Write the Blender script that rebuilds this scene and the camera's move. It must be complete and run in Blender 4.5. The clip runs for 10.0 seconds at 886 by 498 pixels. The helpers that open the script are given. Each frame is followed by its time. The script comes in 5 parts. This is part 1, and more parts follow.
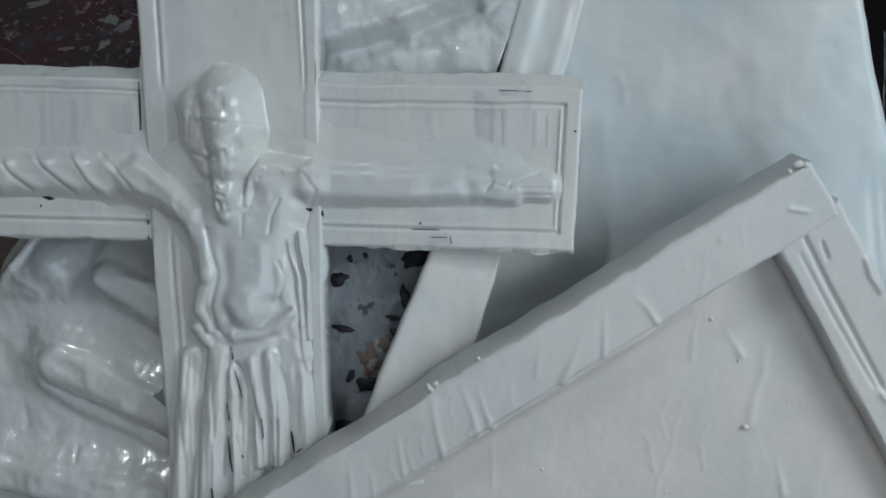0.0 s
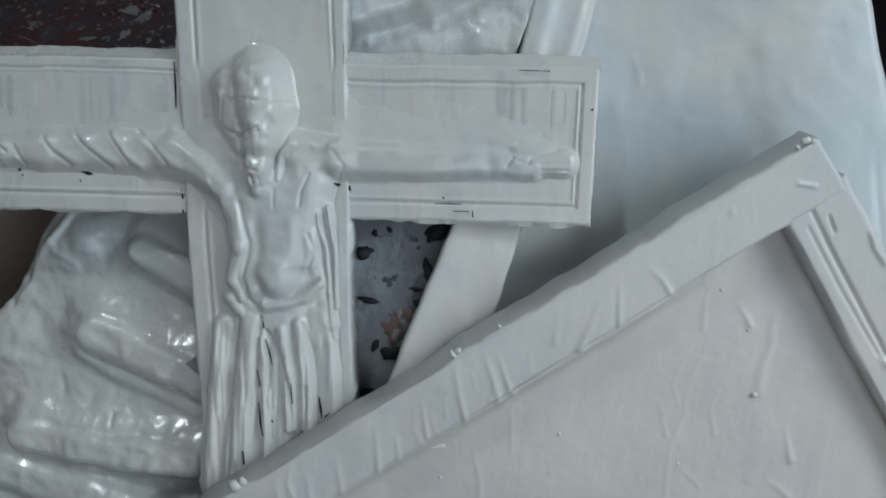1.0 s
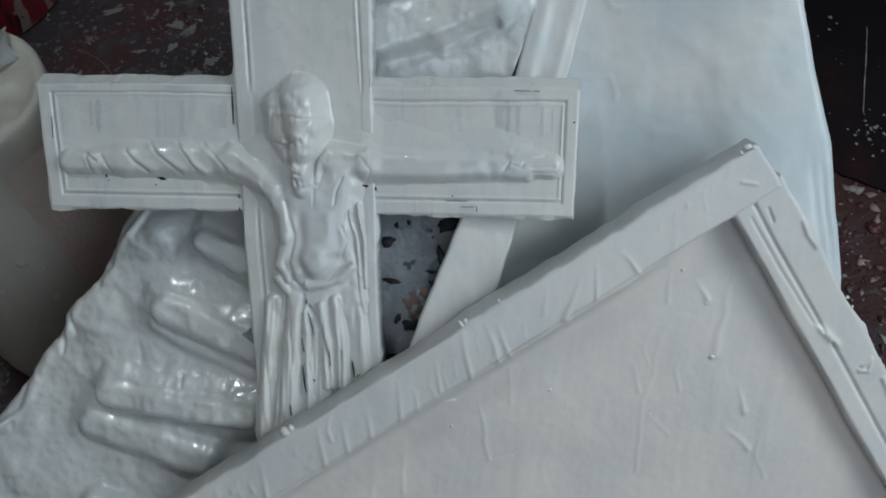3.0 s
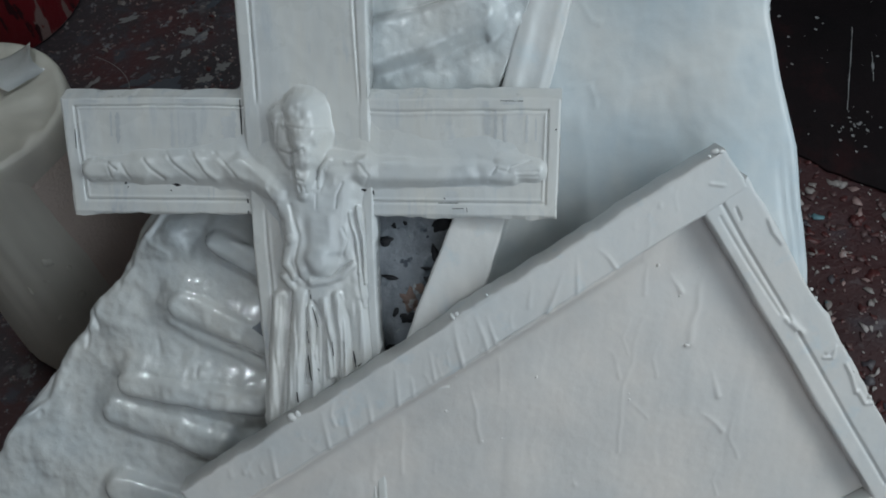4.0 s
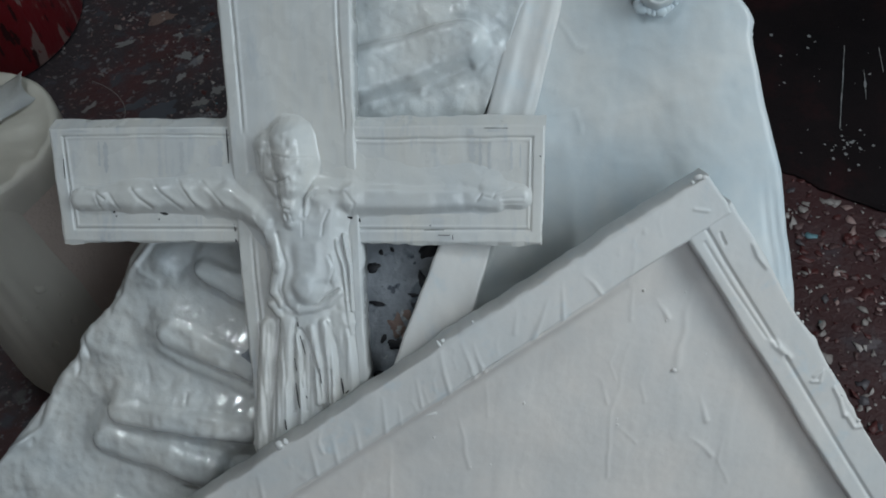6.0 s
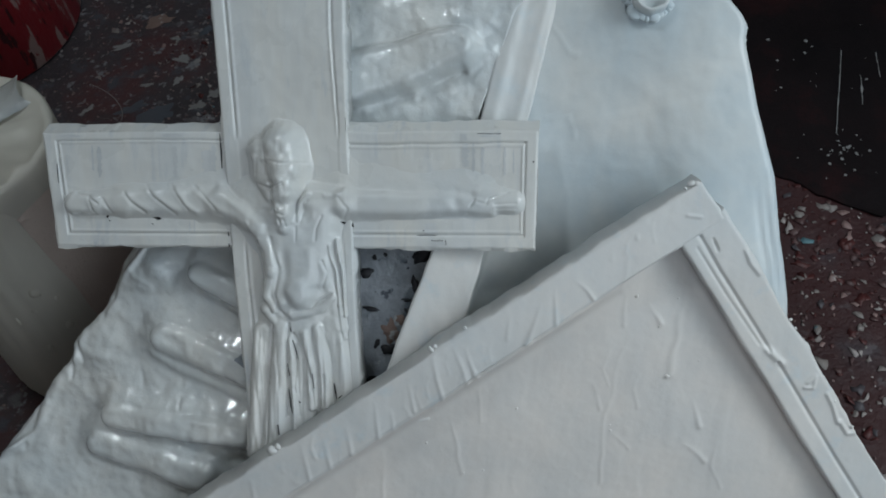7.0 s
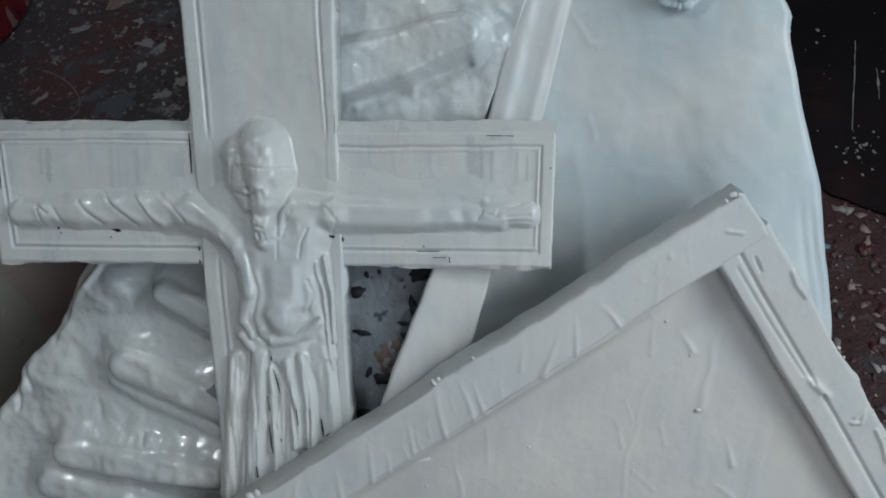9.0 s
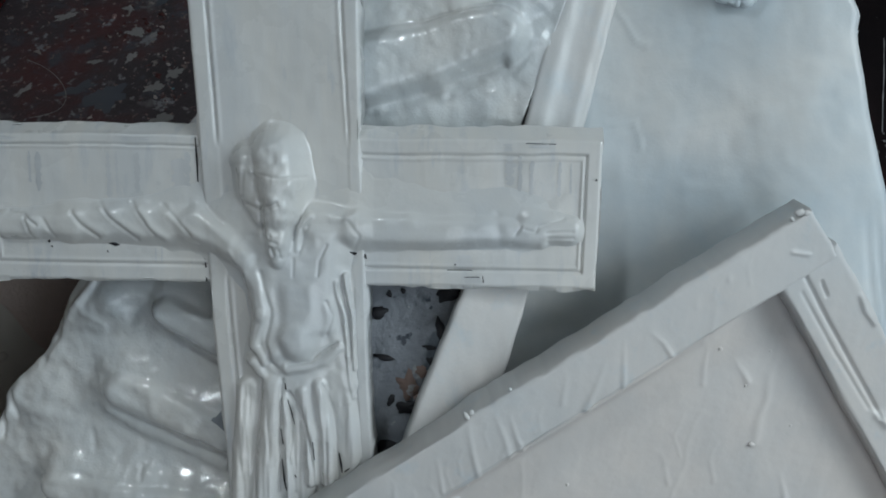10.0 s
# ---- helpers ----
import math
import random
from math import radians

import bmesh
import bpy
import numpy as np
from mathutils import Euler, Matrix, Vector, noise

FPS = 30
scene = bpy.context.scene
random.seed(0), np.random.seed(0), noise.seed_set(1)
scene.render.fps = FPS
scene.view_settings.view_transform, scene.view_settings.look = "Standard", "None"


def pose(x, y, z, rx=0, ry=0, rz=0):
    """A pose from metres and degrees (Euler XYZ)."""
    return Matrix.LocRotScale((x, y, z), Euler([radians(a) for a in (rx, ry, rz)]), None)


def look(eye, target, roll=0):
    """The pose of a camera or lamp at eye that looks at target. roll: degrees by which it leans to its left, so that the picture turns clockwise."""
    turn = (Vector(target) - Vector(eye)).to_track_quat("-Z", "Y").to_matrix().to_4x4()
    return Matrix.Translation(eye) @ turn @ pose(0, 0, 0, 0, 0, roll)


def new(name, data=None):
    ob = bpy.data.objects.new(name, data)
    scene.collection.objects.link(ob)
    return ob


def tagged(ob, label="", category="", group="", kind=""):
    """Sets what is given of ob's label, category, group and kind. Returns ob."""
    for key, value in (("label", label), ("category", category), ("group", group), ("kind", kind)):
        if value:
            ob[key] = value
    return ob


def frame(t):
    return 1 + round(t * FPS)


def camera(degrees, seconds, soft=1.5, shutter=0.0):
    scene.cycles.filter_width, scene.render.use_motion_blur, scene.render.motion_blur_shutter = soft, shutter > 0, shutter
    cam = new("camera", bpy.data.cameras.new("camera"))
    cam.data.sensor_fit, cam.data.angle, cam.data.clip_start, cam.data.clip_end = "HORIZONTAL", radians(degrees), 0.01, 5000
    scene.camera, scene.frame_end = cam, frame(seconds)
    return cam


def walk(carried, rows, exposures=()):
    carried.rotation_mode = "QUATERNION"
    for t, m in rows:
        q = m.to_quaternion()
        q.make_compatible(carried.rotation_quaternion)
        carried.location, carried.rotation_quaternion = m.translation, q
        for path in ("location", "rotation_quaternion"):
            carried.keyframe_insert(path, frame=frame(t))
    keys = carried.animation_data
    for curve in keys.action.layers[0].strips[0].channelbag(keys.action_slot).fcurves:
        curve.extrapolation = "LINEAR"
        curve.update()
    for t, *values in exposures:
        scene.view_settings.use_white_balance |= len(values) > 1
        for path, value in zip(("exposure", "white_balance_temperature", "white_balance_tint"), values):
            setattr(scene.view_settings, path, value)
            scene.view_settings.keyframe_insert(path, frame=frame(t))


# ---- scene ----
# ---------------------------------------------------------------- camera
cam = camera(50.0, 10.0, soft=1.8)
walk(cam, [
    (0, pose(0.1146, -0.4185, 0.9924, 34.29, 1.17, -6.97)),
    (0.5, pose(0.1050, -0.4257, 0.9860, 34.09, 1.27, -6.81)),
    (1, pose(0.0978, -0.4497, 1.0076, 34.18, 1.32, -6.68)),
    (1.5, pose(0.0942, -0.4728, 1.0350, 34.23, 1.32, -6.46)),
    (2, pose(0.0944, -0.4965, 1.0659, 34.34, 1.86, -6.31)),
    (2.5, pose(0.0947, -0.5189, 1.0975, 33.99, 2.25, -6.26)),
    (2.7, pose(0.0976, -0.5277, 1.1124, 33.83, 2.47, -6.24)),
    (3.8, pose(0.1259, -0.5714, 1.1964, 32.97, 3.83, -6.10)),
    (4, pose(0.1273, -0.5765, 1.2017, 33.00, 3.92, -6.12)),
    (4.5, pose(0.1297, -0.5716, 1.2078, 33.14, 4.01, -6.01)),
    (5, pose(0.1387, -0.5706, 1.2096, 33.59, 4.24, -6.16)),
    (5.5, pose(0.1443, -0.5695, 1.2094, 33.69, 4.46, -6.32)),
    (5.7, pose(0.1464, -0.5692, 1.2095, 33.73, 4.50, -6.33)),
    (6.8, pose(0.1568, -0.5676, 1.2112, 33.88, 4.48, -6.14)),
    (7, pose(0.1579, -0.5668, 1.2111, 33.91, 4.48, -6.15)),
    (7.5, pose(0.1584, -0.5637, 1.2096, 34.00, 4.53, -6.39)),
    (8, pose(0.1469, -0.5347, 1.1862, 33.67, 4.08, -6.47)),
    (8.5, pose(0.1386, -0.5044, 1.1581, 33.31, 3.33, -6.67)),
    (9, pose(0.1302, -0.4715, 1.1312, 32.88, 2.80, -7.14)),
    (9.5, pose(0.1145, -0.4367, 1.1096, 32.58, 1.99, -7.24)),
    (10, pose(0.0936, -0.4041, 1.0807, 32.20, 1.61, -7.43)),
], exposures=((0.0, 0.0), (10.0, 0.0)))

# ---------------------------------------------------------------- world and light
FLOOR = -0.05                      # height of the floor
world = bpy.data.worlds.new("world")
scene.world = world
world.use_nodes = True
sky = world.node_tree.nodes.new("ShaderNodeTexSky")
sky.sky_type, sky.sun_disc = "NISHITA", False
sky.sun_elevation, sky.sun_rotation = radians(46), radians(100)
world.node_tree.links.new(sky.outputs[0], world.node_tree.nodes["Background"].inputs[0])
world.node_tree.nodes["Background"].inputs[1].default_value = 0.06

sun = new("sun", bpy.data.lights.new("sun", "SUN"))
sun.data.energy, sun.data.angle, sun.data.color = 0.5, radians(20), (1.0, 0.96, 0.9)
sun.matrix_world = look((3.2, -0.6, 3.4), (0.1, 0, 0.3))


def window_light(name, place, target, w, h, power, colour):
    ob = new(name, bpy.data.lights.new(name, "AREA"))
    ob.data.shape, ob.data.size, ob.data.size_y = "RECTANGLE", w, h
    ob.data.energy, ob.data.color = power, colour
    ob.matrix_world = look(place, target)
    return ob


window_light("window_light", (1.78, -0.60, 1.62), (0.1, 0.0, 0.4), 1.3, 1.1, 17.6, (0.765, 0.93, 1.0))
window_light("window_light_2", (0.55, -1.98, 1.75), (0.1, 0.0, 0.4), 1.5, 1.2, 9.0, (0.87, 0.95, 1.0))
window_light("skylight", (-0.42, 0.50, 2.59), (-0.30, 0.35, 0.3), 0.22, 0.13, 7.5, (0.85, 0.95, 1.0))


# ---------------------------------------------------------------- materials
def material(name, rough=0.5, metal=0.0, coat=0.0):
    m = bpy.data.materials.new(name)
    m.use_nodes = True
    b = m.node_tree.nodes["Principled BSDF"]
    b.inputs["Roughness"].default_value = rough
    b.inputs["Metallic"].default_value = metal
    b.inputs["Coat Weight"].default_value = coat
    b.inputs["Coat Roughness"].default_value = 0.06
    return m


def node(m, kind, **values):
    n = m.node_tree.nodes.new(kind)
    for key, value in values.items():
        n.inputs[key].default_value = value
    return n


def link(m, a, b):
    m.node_tree.links.new(a, b)


def coords(m, stretch=(1, 1, 1)):
    tc = node(m, "ShaderNodeTexCoord")
    mp = node(m, "ShaderNodeMapping")
    mp.inputs["Scale"].default_value = stretch
    link(m, tc.outputs["Object"], mp.inputs["Vector"])
    return mp.outputs[0]


def noise_ramp(m, vector, scale, stops, detail=6.0, rough=0.55):
    n = node(m, "ShaderNodeTexNoise", Scale=scale, Detail=detail, Roughness=rough)
    link(m, vector, n.inputs["Vector"])
    r = node(m, "ShaderNodeValToRGB")
    el = r.color_ramp.elements
    while len(el) < len(stops):
        el.new(0.5)
    for e, (p, c) in zip(el, stops):
        e.position, e.color = p, (*c, 1)
    link(m, n.outputs["Fac"], r.inputs[0])
    return r.outputs[0], n.outputs["Fac"]


def blend(m, fac, a, b, mode="MIX"):
    mx = m.node_tree.nodes.new("ShaderNodeMix")
    mx.data_type, mx.blend_type = "RGBA", mode
    if isinstance(fac, float):
        mx.inputs[0].default_value = fac
    else:
        link(m, fac, mx.inputs[0])
    for k, v in ((6, a), (7, b)):
        if isinstance(v, tuple):
            mx.inputs[k].default_value = (*v, 1)
        else:
            link(m, v, mx.inputs[k])
    return mx.outputs[2]


def bump(m, heights, distance=0.001):
    """Chain of (height socket, strength)."""
    last = None
    for h, s in heights:
        b = node(m, "ShaderNodeBump", Strength=s, Distance=distance)
        link(m, h, b.inputs["Height"])
        if last:
            link(m, last, b.inputs["Normal"])
        last = b.outputs[0]
    link(m, last, m.node_tree.nodes["Principled BSDF"].inputs["Normal"])


def grey(v):
    return (v, v, v)


def paint(name, a, b, rough, coat, fine=0.25, streak=(1, 1, 1), thin=None):
    """Thick white enamel: two tones, uneven gloss, soft ripples; thin: a tone where an undercoat shows."""
    m = material(name, rough, 0.0, coat)
    v = coords(m)
    vs = coords(m, streak)
    tone, _ = noise_ramp(m, vs, 9.0, [(0.35, a), (0.68, b)])
    if thin:
        mask, _ = noise_ramp(m, vs, 26.0, [(0.55, grey(0.0)), (0.72, grey(1.0))], 8.0, 0.65)
        tone = blend(m, mask, tone, thin)
    link(m, tone, m.node_tree.nodes["Principled BSDF"].inputs["Base Color"])
    gloss, _ = noise_ramp(m, v, 14.0, [(0.3, grey(max(rough - 0.1, 0.05))), (0.75, grey(rough + 0.16))])
    link(m, gloss, m.node_tree.nodes["Principled BSDF"].inputs["Roughness"])
    _, n1 = noise_ramp(m, vs, 55.0, [(0, grey(0)), (1, grey(1))], 4.0)
    _, n2 = noise_ramp(m, v, 420.0, [(0, grey(0)), (1, grey(1))], 3.0)
    bump(m, [(n1, fine), (n2, fine * 0.3)], 0.0015)
    return m


ENAMEL = paint("white_enamel", (0.76, 0.75, 0.72), (0.66, 0.69, 0.71), 0.27, 0.6, 0.26, (1, 0.8, 1))
WET = paint("wet_white_enamel", (0.75, 0.75, 0.73), (0.62, 0.67, 0.70), 0.17, 0.7, 0.75, (1, 1, 1))
CROSS_PAINT = paint("cross_paint", (0.76, 0.745, 0.71), (0.68, 0.70, 0.71), 0.28, 0.3, 0.14, (2.2, 0.5, 1), (0.58, 0.61, 0.64))
CANVAS_PAINT = paint("canvas_paint", (0.78, 0.735, 0.70), (0.66, 0.655, 0.65), 0.46, 0.06, 0.28, (1, 1, 1))
BAR_PAINT = paint("bar_paint", (0.74, 0.72, 0.70), (0.64, 0.66, 0.67), 0.40, 0.15, 0.25, (1, 1, 1), (0.62, 0.67, 0.70))
SHEET_PAINT = paint("sheet_paint", (0.76, 0.765, 0.75), (0.54, 0.62, 0.67), 0.40, 0.10, 0.22, (0.8, 0.8, 1))
CREAM_PAINT = paint("cream_paint", (0.68, 0.645, 0.57), (0.54, 0.52, 0.46), 0.42, 0.1, 0.3, (1, 1, 0.3))

GREY_SPOT = paint("grey_spatter", (0.22, 0.22, 0.22), (0.32, 0.31, 0.31), 0.5, 0.0, 0.2)
# near-black for dark lines, torn holes and the painted shade of the pail's hole
NEAR_BLACK = material("near_black", 0.6)
NEAR_BLACK.node_tree.nodes["Principled BSDF"].inputs["Base Color"].default_value = (0.012, 0.012, 0.016, 1)


def splatter(name, base, spots, rough=0.55, stretch=(1, 1, 1)):
    m = material(name, rough)
    v = coords(m, stretch)
    tone, n0 = noise_ramp(m, v, 4.5, base, 10.0, 0.65)
    for scale, lo, hi, colour in spots:
        mask, _ = noise_ramp(m, v, scale, [(lo, grey(0.0)), (hi, grey(1.0))], 5.0, 0.6)
        tone = blend(m, mask, tone, colour)
    link(m, tone, m.node_tree.nodes["Principled BSDF"].inputs["Base Color"])
    _, n1 = noise_ramp(m, v, 38.0, [(0, grey(0)), (1, grey(1))], 8.0, 0.65)
    _, n2 = noise_ramp(m, v, 190.0, [(0, grey(0)), (1, grey(1))], 5.0)
    bump(m, [(n1, 0.8), (n2, 0.4)], 0.004)
    return m


SPOTS = [(20.0, 0.55, 0.66, (0.075, 0.078, 0.095)), (60.0, 0.60, 0.65, (0.19, 0.18, 0.19)), (110.0, 0.62, 0.66, (0.24, 0.17, 0.16)), (30.0, 0.63, 0.67, (0.22, 0.22, 0.24)), (13.0, 0.63, 0.70, (0.14, 0.13, 0.14))]
FLOOR_MAT = splatter("paint_crusted_floor", [(0.3, (0.032, 0.028, 0.034)), (0.5, (0.060, 0.048, 0.054)), (0.60, (0.095, 0.040, 0.043)), (0.8, (0.065, 0.062, 0.074))], SPOTS)
fm = FLOOR_MAT.node_tree
where = node(FLOOR_MAT, "ShaderNodeSeparateXYZ")
link(FLOOR_MAT, coords(FLOOR_MAT), where.inputs[0])
side = node(FLOOR_MAT, "ShaderNodeMapRange")
side.inputs["From Min"].default_value, side.inputs["From Max"].default_value = 0.25, 0.60
link(FLOOR_MAT, where.outputs["X"], side.inputs["Value"])
red_mask, _ = noise_ramp(FLOOR_MAT, coords(FLOOR_MAT), 6.0, [(0.30, grey(0.35)), (0.55, grey(0.95))], 8.0, 0.6)
amount = node(FLOOR_MAT, "ShaderNodeMath")
amount.operation = "MULTIPLY"
link(FLOOR_MAT, side.outputs[0], amount.inputs[0])
link(FLOOR_MAT, red_mask, amount.inputs[1])
fb = fm.nodes["Principled BSDF"]
old = fb.inputs["Base Color"].links[0].from_socket
link(FLOOR_MAT, blend(FLOOR_MAT, amount.outputs[0], old, (0.040, 0.008, 0.009)), fb.inputs["Base Color"])
BLACK_MAT = splatter("black_plastic", [(0.3, (0.005, 0.004, 0.005)), (0.55, (0.010, 0.006, 0.007)), (0.72, (0.032, 0.008, 0.009))], [(150.0, 0.74, 0.77, (0.2, 0.2, 0.2))], 0.75)
BLACK_MAT.node_tree.nodes["Principled BSDF"].inputs["Specular IOR Level"].default_value = 0.15
RED_MAT = splatter("red_enamel", [(0.3, (0.20, 0.014, 0.020)), (0.6, (0.27, 0.018, 0.025)), (0.8, (0.07, 0.006, 0.010))], [(26.0, 0.55, 0.58, (0.40, 0.27, 0.25)), (60.0, 0.60, 0.63, (0.05, 0.01, 0.012)), (48.0, 0.62, 0.64, (0.25, 0.02, 0.025))], 0.35, (1, 1, 0.22))
# browner tone of the pail's body, next to its cream side
BROWN_MAT = splatter("brown_plastic", [(0.3, (0.58, 0.48, 0.42)), (0.7, (0.68, 0.58, 0.52))], [(70.0, 0.7, 0.74, (0.2, 0.18, 0.16))], 0.5)
# mottled half-painted board, its greys lowered to hold the shade behind the cross
SHADED_COLLAGE_MAT = splatter("half_painted_shaded_board", [(0.3, (0.13, 0.145, 0.17)), (0.5, (0.24, 0.26, 0.29)), (0.7, (0.34, 0.37, 0.40))], [(22.0, 0.55, 0.62, (0.10, 0.12, 0.145)), (48.0, 0.62, 0.65, (0.05, 0.06, 0.08)), (36.0, 0.66, 0.69, (0.45, 0.46, 0.47))], 0.4)
RUST_MAT = splatter("bare_board", [(0.3, (0.16, 0.09, 0.075)), (0.7, (0.30, 0.22, 0.19))], [(60.0, 0.6, 0.64, (0.4, 0.4, 0.4))], 0.6)
# tan chosen only to throw warm bounce on the heap's left
WARM_BOUNCE_MAT = splatter("warm_bounce_tan", [(0.3, (0.45, 0.39, 0.34)), (0.7, (0.53, 0.47, 0.41))], [], 0.8)
WALL_MAT = splatter("grey_plaster", [(0.3, (0.36, 0.35, 0.34)), (0.7, (0.44, 0.43, 0.41))], [], 0.8)


def flake_material(name, rough=0.5):
    m = material(name, rough)
    oi = node(m, "ShaderNodeNewGeometry")
    r = node(m, "ShaderNodeValToRGB")
    el = r.color_ramp.elements
    tones = [(0.0, (0.26, 0.23, 0.22)), (0.18, (0.10, 0.055, 0.055)), (0.46, (0.40, 0.36, 0.35)), (0.60, (0.08, 0.020, 0.020)),
             (0.82, (0.08, 0.07, 0.08)), (0.88, (0.30, 0.20, 0.19)), (0.996, (0.12, 0.24, 0.28))]
    while len(el) < len(tones):
        el.new(0.5)
    for e, (p, c) in zip(el, tones):
        e.position, e.color = p, (*c, 1)
    r.color_ramp.interpolation = "CONSTANT"
    link(m, oi.outputs["Random Per Island"], r.inputs[0])
    link(m, r.outputs[0], m.node_tree.nodes["Principled BSDF"].inputs["Base Color"])
    return m


FLAKE_MAT = flake_material("paint_flakes")


# ---------------------------------------------------------------- mesh helpers
def fractal(x, y, z=0.0, octaves=3):
    return noise.fractal(Vector((x, y, z)), 1.0, 2.0, octaves)


def part(name, bm, mat, parent=None, label=""):
    me = bpy.data.meshes.new(name)
    bm.normal_update()
    bm.to_mesh(me)
    bm.free()
    for p in me.polygons:
        p.use_smooth = True
    me.materials.append(mat)
    ob = new(name, me)
    if parent:
        ob.parent = parent
    if label:
        ob["label"] = label
    return ob


def thing(name, m, label, category, group="", kind=""):
    ob = new(name)
    ob.matrix_world = m
    return tagged(ob, label, category, group, kind)


def steps(n, edge=0.012):
    """0..1 in n even steps with three finer ones at each end."""
    mid = [edge + (1 - 2 * edge) * k / n for k in range(n + 1)]
    return [0.0, edge * 0.25, edge * 0.6] + mid + [1 - edge * 0.6, 1 - edge * 0.25, 1.0]


def plate(spot, top, back, ns, nt, es=0.012, et=0.012):
    """A closed slab: spot(s, t) gives its outline map, top(u, v, s, t) its upper face, back its underside."""
    bm = bmesh.new()
    ss, ts = steps(ns, es), steps(nt, et)
    upper = []
    for s in ss:
        row = []
        for t in ts:
            u, v = spot(s, t)
            row.append(bm.verts.new((u, v, top(u, v, s, t))))
        upper.append(row)
    for i in range(len(ss) - 1):
        for j in range(len(ts) - 1):
            bm.faces.new((upper[i][j], upper[i + 1][j], upper[i + 1][j + 1], upper[i][j + 1]))
    ring = [r[0] for r in upper] + upper[-1][1:] + [r[-1] for r in upper[-2::-1]] + upper[0][-2:0:-1]
    low = [bm.verts.new((q.co.x, q.co.y, back)) for q in ring]
    for k in range(len(ring)):
        bm.faces.new((ring[k], low[k], low[(k + 1) % len(ring)], ring[(k + 1) % len(ring)]))
    bm.faces.new(low)
    bmesh.ops.recalc_face_normals(bm, faces=bm.faces)
    return bm


def soft_edge(d, r):
    """How far a rounded edge of radius r falls at the distance d from it."""
    return 0.0 if d >= r else r - math.sqrt(max(r * r - (r - d) ** 2, 0.0))


def seg_dist(u, v, a, b):
    du, dv = b[0] - a[0], b[1] - a[1]
    k = max(0.0, min(1.0, ((u - a[0]) * du + (v - a[1]) * dv) / (du * du + dv * dv + 1e-12)))
    return math.hypot(u - a[0] - k * du, v - a[1] - k * dv)


def bead(bm, p, size, flat=0.5):
    """A small lump of paint with an uneven outline."""
    m = Matrix.Translation(p) @ Matrix.Rotation(random.uniform(0, 6.3), 4, "Z") @ Matrix.Diagonal((size * random.uniform(0.7, 1.3), size, size * flat, 1))
    out = bmesh.ops.create_icosphere(bm, subdivisions=2, radius=1.0, matrix=m)
    for q in out["verts"]:
        q.co += 0.55 * size * Vector((fractal(q.co.x * 90, q.co.y * 90, 1), fractal(q.co.x * 90, q.co.y * 90, 5), 0.5 * fractal(q.co.x * 90, q.co.y * 90, 9)))


def sliver(bm, pts, z):
    """A thin flat patch along pts of (u, v, half width), laid on the surface z(u, v)."""
    left, right = [], []
    for k, (u, v, w) in enumerate(pts):
        a, b = pts[max(k - 1, 0)], pts[min(k + 1, len(pts) - 1)]
        dx, dy = b[0] - a[0], b[1] - a[1]
        ln = math.hypot(dx, dy) or 1.0
        left.append(bm.verts.new((u - dy / ln * w, v + dx / ln * w, z(u, v) + 0.0007)))
        right.append(bm.verts.new((u + dy / ln * w, v - dx / ln * w, z(u, v) + 0.0007)))
    for k in range(len(pts) - 1):
        bm.faces.new((left[k], right[k], right[k + 1], left[k + 1]))


def lathe(profile, n, wobble=0.0):
    """A turned shape from (radius, height) pairs."""
    bm = bmesh.new()
    rings = []
    for k, (r, z) in enumerate(profile):
        ring = []
        for j in range(n):
            a = 2 * math.pi * j / n
            q = r * (1 + wobble * fractal(math.cos(a) * 2, math.sin(a) * 2, z * 8))
            ring.append(bm.verts.new((q * math.cos(a), q * math.sin(a), z)))
        rings.append(ring)
    for k in range(len(rings) - 1):
        for j in range(n):
            bm.faces.new((rings[k][j], rings[k][(j + 1) % n], rings[k + 1][(j + 1) % n], rings[k + 1][j]))
    return bm


def box(bm, x0, y0, z0, x1, y1, z1):
    bmesh.ops.create_cube(bm, size=1.0, matrix=Matrix.Translation(((x0 + x1) / 2, (y0 + y1) / 2, (z0 + z1) / 2)) @ Matrix.Diagonal((x1 - x0, y1 - y0, z1 - z0, 1)))


def lattice(seed):
    return np.random.default_rng(seed).uniform(-1, 1, (64, 64))


def fbm(x, y, seed=0, octaves=3, rough=0.5):
    """Smooth value noise over arrays, about -1 to 1."""
    total, gain = np.zeros_like(x), 1.0
    for k in range(octaves):
        table = lattice(seed * 17 + k)
        xi, yi = np.floor(x).astype(int), np.floor(y).astype(int)
        fx, fy = x - xi, y - yi
        fx, fy = fx * fx * fx * (fx * (fx * 6 - 15) + 10), fy * fy * fy * (fy * (fy * 6 - 15) + 10)
        a, b, c, d = table[xi % 64, yi % 64], table[(xi + 1) % 64, yi % 64], table[xi % 64, (yi + 1) % 64], table[(xi + 1) % 64, (yi + 1) % 64]
        total += gain * ((a + (b - a) * fx) * (1 - fy) + (c + (d - c) * fx) * fy)
        x, y, gain = x * 2.03 + 11.3, y * 2.03 + 5.7, gain * rough
    return total


